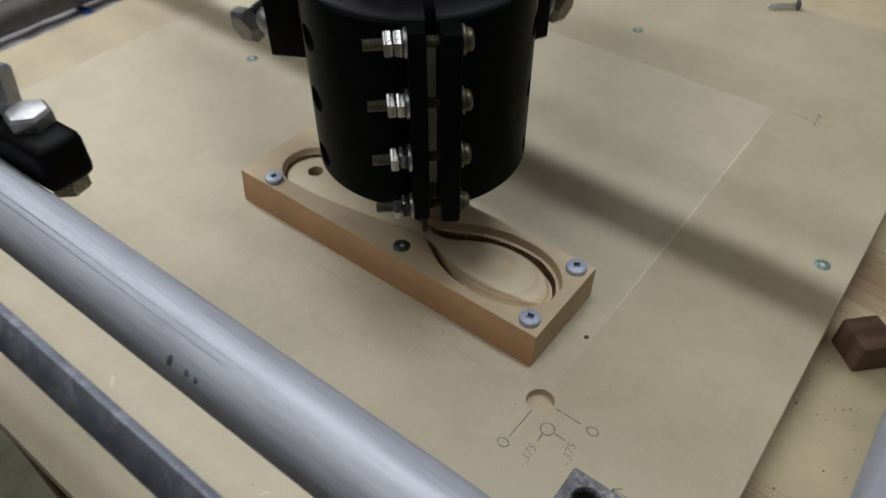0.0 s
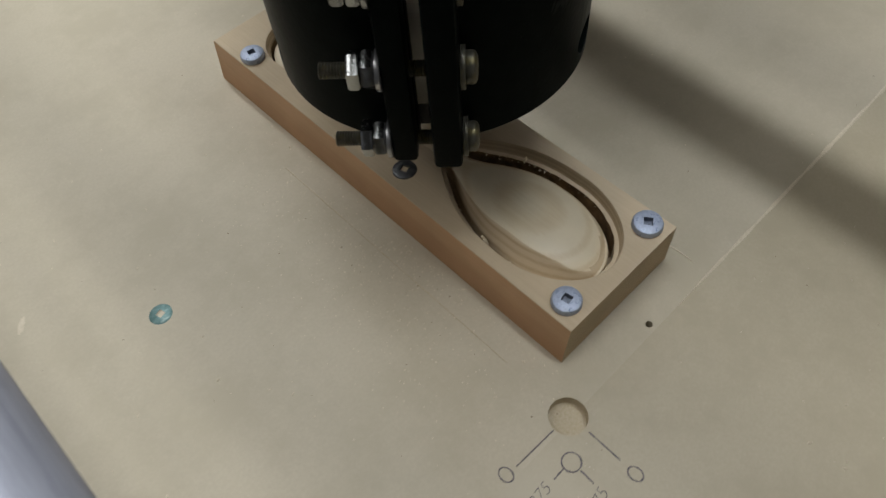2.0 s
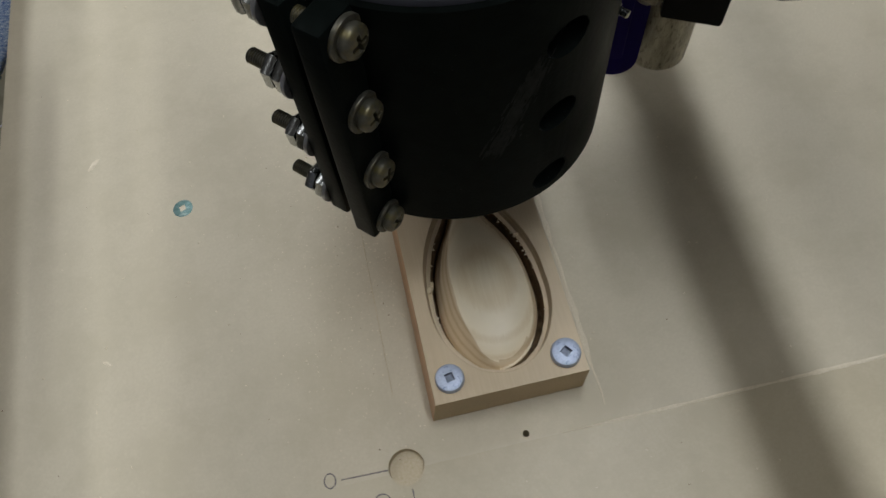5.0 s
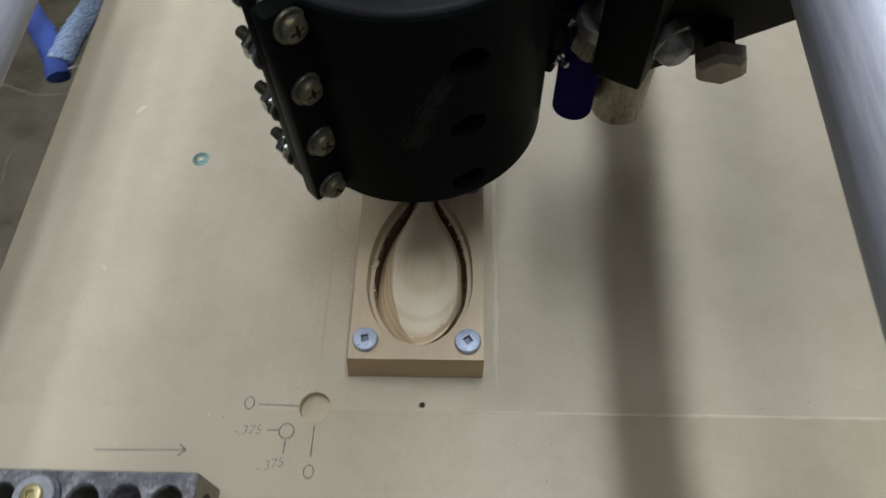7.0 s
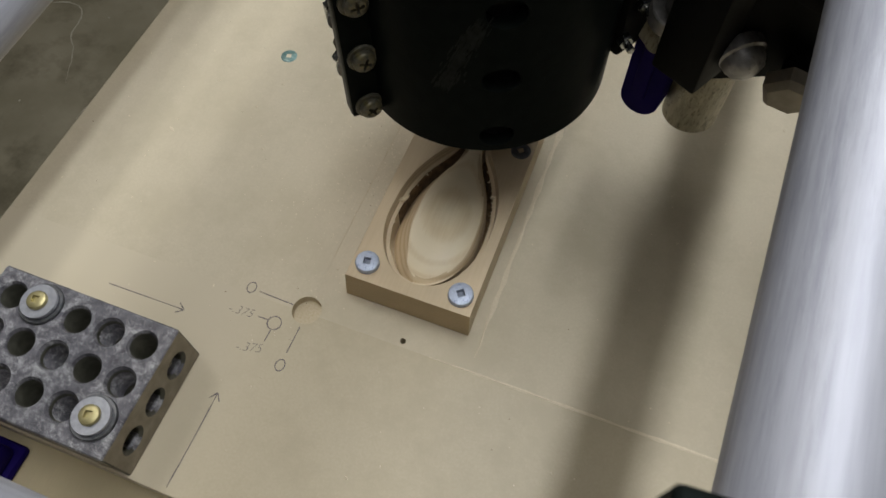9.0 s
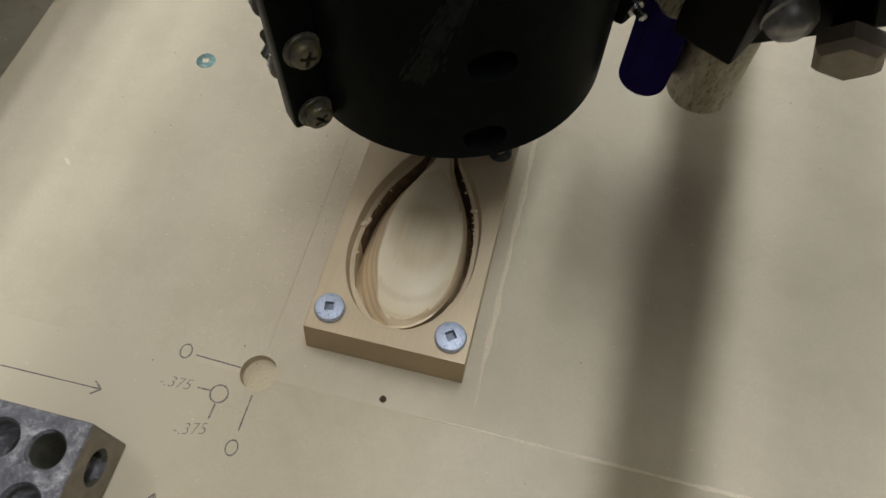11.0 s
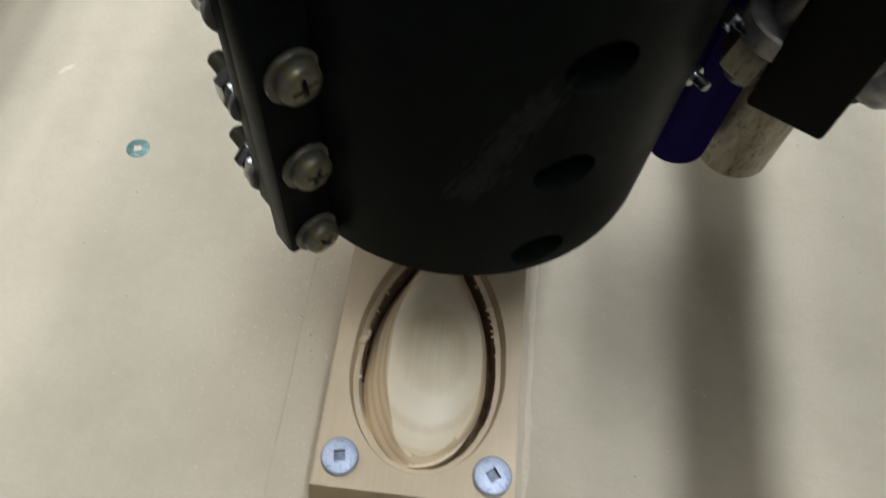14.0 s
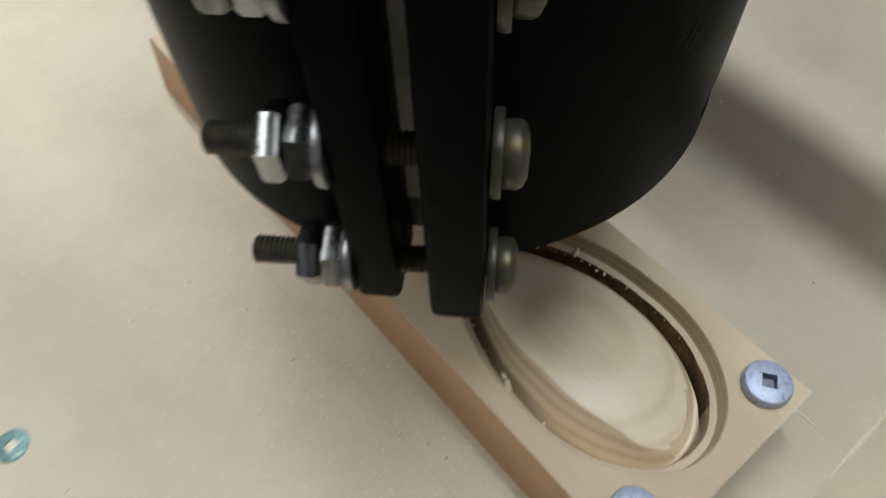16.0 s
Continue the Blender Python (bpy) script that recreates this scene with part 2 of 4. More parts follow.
PLATE = surface("rating_plate", (0.68, 0.64, 0.57), (0.78, 0.74, 0.66), 200, 0.4, 0.1, bump=0.1)
HEAD = surface("tarnished_zinc", (0.075, 0.073, 0.055), (0.14, 0.13, 0.10), 600, 0.3, 0.5, bump=0.15, bump_scale=1500, c3=(0.15, 0.125, 0.055), spot_scale=250, spot=0.5, rough2=0.5)
SEAM = surface("weld_seam", (0.09, 0.09, 0.11), (0.16, 0.16, 0.19), 500, 0.5, 0.3, bump=0.2)
FIXTURE = surface("white_enamel", (0.75, 0.75, 0.73), (0.8, 0.8, 0.78), 20, 0.4, bump=0)


# ---- building helpers ----
def link_mesh(name, bm, materials, parent=None, smooth=True, angle=38):
    me = bpy.data.meshes.new(name)
    bmesh.ops.recalc_face_normals(bm, faces=bm.faces)
    if smooth:
        for fc in bm.faces:
            fc.smooth = True
        for e in bm.edges:
            if len(e.link_faces) == 2 and e.calc_face_angle(0) > radians(angle):
                e.smooth = False
    bm.to_mesh(me)
    bm.free()
    for m in materials if isinstance(materials, (list, tuple)) else (materials,):
        me.materials.append(m)
    ob = new(name, me)
    if parent:
        ob.parent = parent
    return ob


def part(name, bm, material, parent, label=""):
    return tagged(link_mesh(name, bm, material, parent), label)


def solid(name, bm, material, label, category, group="", kind="", at=None):
    ob = tagged(link_mesh(name, bm, material), label, category, group, kind)
    if at is not None:
        ob.matrix_world = at
    return ob


def thing(name, label, category, group="", at=None, kind=""):
    ob = tagged(new(name), label, category, group, kind)
    ob.empty_display_size = 0.02
    if at is not None:
        ob.matrix_world = at
    return ob


def box(x0, x1, y0, y1, z0, z1, bevel=0.0, seg=2, bm=None, m=None):
    b = bmesh.new()
    bmesh.ops.create_cube(b, size=1)
    for v in b.verts:
        v.co = Vector((x0 + (v.co.x + 0.5) * (x1 - x0), y0 + (v.co.y + 0.5) * (y1 - y0), z0 + (v.co.z + 0.5) * (z1 - z0)))
    if bevel:
        bmesh.ops.bevel(b, geom=b.edges[:], offset=bevel, segments=seg, profile=0.5, affect="EDGES")
    return merge(bm, b, m)


def merge(bm, extra, m=None):
    if m is not None:
        bmesh.ops.transform(extra, matrix=m, verts=extra.verts)
    if bm is None:
        return extra
    me = bpy.data.meshes.new("tmp")
    extra.to_mesh(me)
    extra.free()
    bm.from_mesh(me)
    bpy.data.meshes.remove(me)
    return bm


def lathe(profile, n=32, bm=None, m=None, close=True):
    """A turned solid round z from (radius, height) pairs, bottom to top."""
    b = bmesh.new()
    rings = []
    for r, z in profile:
        if r < 1e-6:
            rings.append([b.verts.new((0, 0, z))])
        else:
            rings.append([b.verts.new((r * math.cos(2 * math.pi * k / n), r * math.sin(2 * math.pi * k / n), z)) for k in range(n)])
    for lo, hi in zip(rings, rings[1:]):
        for k in range(n):
            a, c = lo[k % len(lo)], lo[(k + 1) % len(lo)]
            d, e = hi[k % len(hi)], hi[(k + 1) % len(hi)]
            vs = [v for i, v in enumerate((a, c, e, d)) if v not in (a, c, e, d)[:i]]
            if len(vs) > 2:
                b.faces.new(vs)
    if close:
        for ring in (rings[0], rings[-1]):
            if len(ring) > 2:
                b.faces.new(ring)
    return merge(bm, b, m)


def rod(r, z0, z1, n=32, ch=0.0003, bm=None, m=None):
    return lathe([(r - ch, z0), (r, z0 + ch), (r, z1 - ch), (r - ch, z1)], n, bm, m)


def hexagon(r, z0, z1, ch=0.0006, bm=None, m=None):
    """A hexagonal nut or head with turned corners; r across the corners."""
    b = lathe([(r * 0.9, z0), (r, z0 + ch), (r, z1 - ch), (r * 0.9, z1)], 6)
    return merge(bm, b, m)


def carve(bm, cutters):
    """bm with the cutters' solids taken away, as a new bmesh; the cuts keep the cutters' material slots."""
    a, c = bpy.data.meshes.new("a"), bpy.data.meshes.new("c")
    for b, me in ((bm, a), (cutters, c)):
        bmesh.ops.recalc_face_normals(b, faces=b.faces)
        b.to_mesh(me)
        b.free()
    oa, oc = new("a", a), new("c", c)
    md = oa.modifiers.new("cut", "BOOLEAN")
    md.operation, md.solver, md.object = "DIFFERENCE", "EXACT", oc
    bpy.context.view_layer.update()
    got = bpy.data.meshes.new_from_object(oa.evaluated_get(bpy.context.evaluated_depsgraph_get()))
    out = bmesh.new()
    out.from_mesh(got)
    for ob in (oa, oc):
        bpy.data.objects.remove(ob)
    for me in (a, c, got):
        bpy.data.meshes.remove(me)
    return out


def stroke(pts, w, h=0.00006, closed=False, bm=None, taper=False):
    """A drawn line of width w, a hair above the surface."""
    b = bmesh.new()
    n = len(pts)
    P = [Vector((p[0], p[1], p[2] if len(p) > 2 else 0)) for p in pts]
    rows_ = []
    for i in range(n):
        a, c = P[(i - 1) % n if closed else max(i - 1, 0)], P[(i + 1) % n if closed else min(i + 1, n - 1)]
        d = (c - a).normalized()
        s = Vector((-d.y, d.x, 0)) * w * 0.5 * (0.75 + 0.5 * noise.noise(P[i] * 900))
        if taper:
            s *= min(1.0, 0.15 + 6 * i / n, 0.15 + 6 * (n - 1 - i) / n) * (0.8 + 0.5 * noise.noise(P[i] * 160))
        rows_.append([b.verts.new(P[i] + s), b.verts.new(P[i] + s * 0.4 + Vector((0, 0, h))), b.verts.new(P[i] - s * 0.4 + Vector((0, 0, h))), b.verts.new(P[i] - s)])
    for i in range(n if closed else n - 1):
        u, v = rows_[i], rows_[(i + 1) % n]
        for k in range(3):
            b.faces.new((u[k], u[k + 1], v[k + 1], v[k]))
    return merge(bm, b)


def along(p, q):
    """The pose that lays the z axis from p to q, with its length."""
    d = Vector(q) - Vector(p)
    return Matrix.Translation(p) @ d.to_track_quat("Z", "Y").to_matrix().to_4x4(), d.length


MM = 0.001
RIM = 0.00014          # how far the unsurfaced margin stands above the surfaced bed

# ---- the setting ----
def build_setting():
    bm = box(-4, 4, -4, 4, -0.95, -0.86)
    solid("floor", bm, CONCRETE, "stained grey concrete workshop floor below the table", "floor", kind="structure")
    bm = box(-4, 4, -4, 4, LAMP_Z + 0.25, LAMP_Z + 0.35)
    solid("ceiling", bm, PLASTER, "plain pale workshop ceiling", "ceiling", kind="structure")
    for name, b in (("wall_north", (-4, 4, 4, 4.1)), ("wall_south", (-4, 4, -4.1, -4)), ("wall_east", (4, 4.1, -4, 4)), ("wall_west", (-4.1, -4, -4, 4))):
        solid(name, box(*b, -0.9, LAMP_Z + 0.3), PLASTER, "plain painted workshop wall", "wall", kind="structure")
    # lower sheet on legs
    bm = box(-0.150, 0.62, -0.30, 0.62, -0.038, -0.019, 0.0008)
    solid("plywood_base", bm, PLYWOOD, "rough plywood sheet under the machine bed", "plywood sheet", kind="structure")
    for x in (-0.10, 0.56):
        for y in (-0.25, 0.56):
            solid("table_leg", box(x - 0.03, x + 0.03, y - 0.03, y + 0.03, -0.86, -0.038, 0.003), DARK_WOOD, "plain wooden leg under the machine table", "table leg", "legs of the machine table")


def build_bed():
    """The spoil board: surfaced field bounded by shallow steps, corner hole and dowel hole."""
    xs, ys = (-0.1580, -0.0120, 0.2665, 0.415), (-0.0967, -0.0140, 0.3900)
    bm = box(xs[0], xs[3], ys[0], ys[2], -0.019, RIM, 0.0004, 1)
    cut = box(xs[1], xs[2], ys[1], 0.5, 0.0, 0.01)
    bm = carve(bm, cut)
    cut = bmesh.new()
    rod(0.0061, -0.0042, 0.02, 40, 0.0001, cut, pose(-0.0120, -0.0130, 0))
    rod(0.0012, -0.010, 0.02, 16, 0.0001, cut, pose(0.0299, -0.0114, 0))
    bm = carve(bm, cut)
    bmesh.ops.bisect_plane(bm, geom=bm.verts[:] + bm.edges[:] + bm.faces[:], dist=1e-6, plane_co=(0, ys[1] - 0.0002, 0), plane_no=(0, 1, 0))
    for x in xs[1:3]:
        bmesh.ops.bisect_plane(bm, geom=bm.verts[:] + bm.edges[:] + bm.faces[:], dist=1e-6, plane_co=(x, 0, 0), plane_no=(1, 0, 0))
    for fc in bm.faces:
        c = fc.calc_center_median()
        if (c.z < -0.0005 and (c.xy - Vector((-0.0120, -0.0130))).length < 0.008):
            fc.material_index = 1
        elif fc.normal.z > 0.5 and c.z > -0.001 and c.y > ys[1] - 0.0001 and c.x < xs[2]:
            fc.material_index = 0
        else:
            fc.material_index = 2
    solid("machine_bed", bm, (MDF, MDF_CUT, MDF_RAW), "tan fibreboard machine bed with milled field and corner hole", "machine bed", kind="structure")
    solid("back_board", box(-0.1580, 0.415, 0.3906, 0.450, -0.019, -0.0006, 0.0006, 1), PALE_BOARD, "pale plywood strip along the far side of the bed", "board", kind="structure")


build_setting()
build_bed()


# ---- the workpiece: a hardwood blank with a spoon half carved out ----
WX0, WX, WY, WZ = 0.0019, 0.0537, 0.1870, 0.0190     # sawn a little out of square: the top is shifted
XC = 0.0281


def half_width(y):
    """The recess's half width in mm at y mm."""
    ky = (34, 45, 54, 62, 68, 73, 78, 84, 101, 128, 145, 159)
    kh = (21.2, 20.8, 18.9, 15.6, 12.4, 8.6, 5.6, 5.6, 10.2, 14.8, 16.3, 16.5)
    if y < 34:
        return 21.2 * math.sqrt(max(0, 1 - ((34 - y) / 28.4) ** 2))
    if y > 159:
        return 16.5 * math.sqrt(max(0, 1 - ((y - 159) / 16.5) ** 2))
    return sum(np.interp(y + d, ky, kh) for d in (-4, -2, 0, 2, 4)) / 5 if 40 < y < 155 else float(np.interp(y, ky, kh))


def spoon_loop():
    ys = [34 - 28.4 * math.cos(math.pi / 2 * k / 16) for k in range(16)] + list(np.linspace(34, 159, 61)) + [159 + 16.5 * math.sin(math.pi / 2 * k / 12) for k in range(1, 13)]
    left = [(-half_width(y), y) for y in ys]
    right = [(half_width(y), y) for y in reversed(ys[1:-1])]
    return [Vector((XC * 1000 + x, y)) for x, y in left + right]


def inset(loop, dist):
    n, out = len(loop), []
    for i, p in enumerate(loop):
        t = (loop[(i + 1) % n] - loop[i - 1]).normalized()
        out.append(p + Vector((t.y, -t.x)) * dist(p.y))
    return out


def bowlness(y):
    return min(1.0, max(0.0, (82 - y) / 14))


def build_workpiece():
    loop = spoon_loop()
    n = len(loop)
    w = thing("workpiece", "tan hardwood blank with a half-carved wooden spoon, screwed to the bed", "workpiece")
    ragged = lambda i, s: s * noise.noise(Vector((i * 0.9, s * 7, 3.3)))
    spoon_edge = [p + Vector((-0.5 * bowlness(p.y), 0)) for p in inset(loop, lambda y: 2.0 + 2.0 * bowlness(y) * (0.66 + 0.34 * min(max((y - 6) / 10, 0), 1)))]
    groove_out = inset(loop, lambda y: 1.1 + 1.1 * bowlness(y))
    groove_out = [p + Vector((ragged(i, 0.28), ragged(i + 50, 0.28))) for i, p in enumerate(groove_out)]
    ledge_out = inset(loop, lambda y: 0.75)
    X0, X, Y = WX0 * 1000, WX * 1000, WY * 1000
    rect = []
    for p in loop:
        if p.y < 30 or p.y > 159:
            c = Vector((XC * 1000, 30 if p.y < 100 else 159))
            d = p - c
            ks = [((X if d.x > 0 else X0) - c.x) / d.x if abs(d.x) > 1e-6 else 1e9, ((Y if d.y > 0 else 0) - c.y) / d.y if abs(d.y) > 1e-6 else 1e9]
            rect.append(c + d * min(ks))
        else:
            rect.append(Vector((X0 if p.x < XC * 1000 else X, p.y)))
    for corner in ((X0, 0), (X, 0), (X0, Y), (X, Y)):
        k = min(range(n), key=lambda i: (rect[i] - Vector(corner)).length)
        rect[k] = Vector(corner)
    ledge_z = lambda p: 15.2 - 1.2 * bowlness(p.y)
    bm = bmesh.new()
    def ring(pts, z):
        return [bm.verts.new((p.x * MM, p.y * MM, (z(p) if callable(z) else z) * MM)) for p in pts]
    def floor_z(p):
        """The groove runs out shallow at the bowl's near end, more so on one side."""
        k = min(max((p.y - (16 if p.x < XC * 1000 else 2)) / 18, 0), 1)
        return 8.6 + (1.0 - 8.6) * k * k * (3 - 2 * k) if p.y < 60 else 1.0
    rings = [ring(spoon_edge, floor_z), ring(groove_out, lambda p: floor_z(p) + 1.5 * (floor_z(p) > 1.01)), ring(groove_out, ledge_z), ring(ledge_out, lambda p: ledge_z(p) + 0.25), ring(loop, WZ * 1000 - 0.15),
             ring(inset(loop, lambda y: -0.2), WZ * 1000), ring([r * 0.992 + Vector(((X + X0) * 0.004, Y * 0.004)) for r in rect], WZ * 1000), ring(rect, WZ * 1000 - 0.25), ring([Vector(((r.x - X0) / (X - X0) * 53.5, r.y)) for r in rect], 0)]
    for k, (a, b) in enumerate(zip(rings, rings[1:])):
        for i in range(n):
            fc = bm.faces.new((a[i], a[(i + 1) % n], b[(i + 1) % n], b[i]))
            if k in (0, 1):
                # deep stretches take the painted shade, shallow ends the plain wood
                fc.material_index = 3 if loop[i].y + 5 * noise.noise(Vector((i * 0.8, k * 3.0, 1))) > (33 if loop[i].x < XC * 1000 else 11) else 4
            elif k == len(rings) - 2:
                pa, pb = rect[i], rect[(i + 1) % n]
                # end grain, right wall like the top, left wall with its painted shade
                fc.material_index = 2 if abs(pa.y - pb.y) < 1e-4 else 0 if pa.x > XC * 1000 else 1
    bm.faces.new(rings[-1])
    body = link_mesh("blank", bm, (WORK_TOP, SHADED_SIDE, WORK_END, GROOVE_SHADE, CARVED), w, angle=32)

    # the spoon standing in the groove, back upward: a steep flank below a soft crease, then the crown
    bm = bmesh.new()
    def flank(p):
        """Width of the flank on the side that is cut deeper; it dies out at the bowl's tip and along the handle."""
        left = float(np.interp(p.y, (5, 9, 16, 26, 40, 55, 66, 76, 84, 170), (0.9, 2.2, 5.2, 6.4, 5.8, 4.2, 2.8, 1.6, 1.0, 1.0)))
        turn = min(max((p.x - XC * 1000 + 7) / 10, 0), 1)
        return left + (1.0 - left) * turn * turn * (3 - 2 * turn)
    def edge_z(p):
        side = min(max((p.x - XC * 1000 + 8) / 16, 0), 1)
        low = 7.6 + 4.0 * side + 3.4 * math.exp(-((p.y - 4) / 5) ** 2)
        return low + (13.6 - low) * (1 - bowlness(p.y))
    def crown_z(q, reach):
        """reach: 0 on the middle line, 1 at the edge."""
        ridge = 14.6 + 2.4 * math.exp(-((q.y - 40) / 20) ** 2) - 1.6 * math.exp(-((q.y - 78) / 10) ** 2)
        fall = 2.3 * reach ** 2.2 + 0.9 * reach ** 6
        return ridge - fall * (0.25 + 0.75 * bowlness(q.y)) - 2.2 * max(0, (22 - q.y) / 17) ** 1.6
    cuts = [0, 0.15, 0.35, 0.55, 0.75, 0.9, 1.0]
    rs = [[bm.verts.new((p.x * MM, p.y * MM, 0.0010)) for p in spoon_edge]]
    centres = [Vector((XC * 1000, min(max(p.y, 26), 159))) for p in spoon_edge]
    for k in cuts + [1.04, 1.1] + [1.1 + 0.8 * j / 14 for j in range(1, 15)]:
        pts = []
        for p, c in zip(spoon_edge, centres):
            span = (p - c).length
            fw = min(flank(p), 0.45 * span) / span
            m = 1 - fw * k if k <= 1 else (1 - fw) * (1 - (k - 1) / 0.9)
            m = max(m, 0.08)
            q = c + (p - c) * m
            crown = crown_z(q, m)
            low = edge_z(p)
            if k < 1.1:
                f = min(1.0, (1 - m) / fw / 1.04)
                crown = low + (crown - low) * (0.8 * f + 0.2 * f * (2 - f))
            pts.append(bm.verts.new((q.x * MM, q.y * MM, crown * MM)))
        rs.append(pts)
    for a, b in zip(rs, rs[1:]):
        for i in range(n):
            bm.faces.new((a[i], a[(i + 1) % n], b[(i + 1) % n], b[i]))
    # close the crown across the middle line
    last = rs[-1]
    tip_far = 16 + 60 + 12
    lefts = last[0:tip_far + 1]
    rights = [last[0]] + list(reversed(last[tip_far + 1:])) + [last[tip_far]]
    for i in range(len(lefts) - 1):
        vs = []
        for v in (lefts[i], lefts[i + 1], rights[i + 1], rights[i]):
            if v not in vs:
                vs.append(v)
        if len(vs) > 2:
            bm.faces.new(vs)
    bm.faces.new(rs[0])
    cut = rod(0.0042, -0.005, 0.03, 28, 0.0001, None, pose(0.0292, 0.1590, 0))
    bm = carve(bm, cut)
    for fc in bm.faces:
        # faces steeper than about 30 degrees take the darker tone
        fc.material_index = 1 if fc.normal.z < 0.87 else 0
    spoon = part("spoon", bm, (CARVED, CARVED_STEEP), w, "half-carved wooden spoon, bowl upside down")
    # added lining: the inner shade of the bore painted as dark colour
    bore = lathe([(0.0, 0.0012), (0.0040, 0.0012), (0.00412, 0.0020), (0.00412, 0.0100)], 28, m=pose(0.0292, 0.1590, 0))
    part("bore_shade", bore, GROOVE_SHADE, spoon, "bore through the handle, its shade painted dark")
    # torn fibres along the groove
    rng = random.Random(4)
    for i in range(34):
        k = rng.choice([j for j in range(n) if 24 < loop[j].y < 70 and (loop[j].x > XC * 1000 or i % 3 == 0)])
        p, q = groove_out[k], spoon_edge[k]
        z = ledge_z(p) - rng.uniform(0, 1.5)
        bm = bmesh.new()
        a = Vector((p.x, p.y, z)) * MM
        side = Vector((q.x - p.x, q.y - p.y, 0)).normalized() * MM
        tang = Vector((-side.y, side.x, 0))
        L = rng.uniform(0.25, 0.6) if i % 4 else rng.uniform(0.7, 1.3)
        vs = [bm.verts.new(a + tang * 0.5 * L), bm.verts.new(a - tang * 0.5 * L), bm.verts.new(a + side * L + tang * rng.uniform(-.4, .4) + Vector((0, 0, rng.uniform(-.4, .5) * MM))), bm.verts.new(a - Vector((0, 0, 0.6 * MM)))]
        for f3 in ((0, 1, 2), (0, 1, 3), (0, 2, 3), (1, 2, 3)):
            bm.faces.new([vs[j] for j in f3])
        part("splinter", bm, CARVED, body)


build_workpiece()


# ---- screws ----
def square_screw(name, label, x, y, z, r, mat, group, turn=0.0, low=False):
    """A pan head with a square drive recess."""
    prof = [(r * 0.96, 0), (r, 0.0003), (r * 0.99, 0.0018), (r * 0.93, 0.0024), (r * 0.78, 0.0027), (0, 0.0028)]
    if low:
        prof = [(r, 0), (r, 0.0002), (r * 0.9, 0.0005), (0, 0.0006)]
    b = lathe(prof, 36)
    h = prof[-1][1]
    s = r * 0.30
    cut = box(-s, s, -s, s, h * 0.25, h + 0.002)
    b = carve(b, cut)
    ob = thing(name, label, "screw", group, pose(x, y, z, rz=turn))
    for fc in b.faces:
        c = fc.calc_center_median()
        if c.xy.length < r * 0.45 and c.z < h * 0.9:
            fc.material_index = 1
    tip = DUST if low else RECESS if mat is SCREW else SCREW_DARK
    head = part("screw_head", b, (mat, tip), ob)
    part("drive_recess", box(-s * 0.98, s * 0.98, -s * 0.98, s * 0.98, h * 0.25 - 0.0001, h * 0.25 + 0.0001), tip, head, "square drive recess")
    return ob


square_screw("wood_screw", "bluish zinc pan-head screw holding the blank", 0.0084, 0.0073, WZ, 0.0048, SCREW, "screws in the blank", 10)
square_screw("wood_screw", "bluish zinc pan-head screw holding the blank", 0.0475, 0.0070, WZ, 0.0050, SCREW, "screws in the blank", 35)
square_screw("wood_screw", "bluish zinc pan-head screw holding the blank", 0.0072, 0.1668, WZ, 0.0048, SCREW, "screws in the blank", -15)
square_screw("wood_screw", "dark dull screw sunk beside the spoon's neck", 0.0097, 0.0811, WZ - 0.0019, 0.0044, SCREW_DARK, "screws in the blank", 20)
square_screw("wood_screw", "dark dull screw sunk beside the spoon's neck", 0.0480, 0.0799, WZ - 0.0019, 0.0044, SCREW_DARK, "screws in the blank", 40)
for x, y, up in ((-0.0809, 0.1082, RIM), (0.1426, -0.0821, RIM), (0.3062, 0.1031, RIM), (0.1045, 0.2991, 0)):
    square_screw("bed_screw", "greenish screw head flush in the fibreboard bed", x, y, up - 0.0002, 0.0040, GREENISH, "screws in the bed", x * 900, True)


# ---- pencil marks on the bed ----
def ellipse(cx, cy, rx, ry, n=28, z=RIM):
    return [(cx + rx * math.cos(2 * math.pi * k / n), cy + ry * math.sin(2 * math.pi * k / n), z + 0.00002) for k in range(n)]


def line3(x0, y0, x1, y1, n=10, z=RIM, bow=0.0):
    return [(x0 + (x1 - x0) * k / n + bow * math.sin(math.pi * k / n), y0 + (y1 - y0) * k / n, z + 0.00002) for k in range(n + 1)]


def pencil(name, bm, label):
    return solid(name, bm, PENCIL, label, "pencil mark", "pencil marks on the bed")


PW = 0.0006
for cx, cy in ((-0.0380, -0.0117), (-0.0116, -0.0379)):
    pencil("zero_mark", stroke(ellipse(cx, cy, 0.0019, 0.0024), PW, closed=True), "pencilled zero beside the corner hole")
pencil("pencil_line", stroke(line3(-0.0342, -0.0122, -0.0183, -0.0127), PW), "thin pencil line from the zero to the hole")
pencil("pencil_line", stroke(line3(-0.0114, -0.0205, -0.0115, -0.0324), PW), "thin pencil line from the zero to the hole")
pencil("circle_mark", stroke(ellipse(-0.0219, -0.0227, 0.0029, 0.0029), PW, closed=True), "small pencilled circle for the offset hole")
pencil("pencil_line", stroke(line3(-0.0294, -0.0224, -0.0250, -0.0223, bow=0.0), PW), "short pencil tick beside the small circle")
pencil("pencil_line", stroke(line3(-0.0219, -0.0260, -0.0221, -0.0312), PW), "short pencil tick below the small circle")
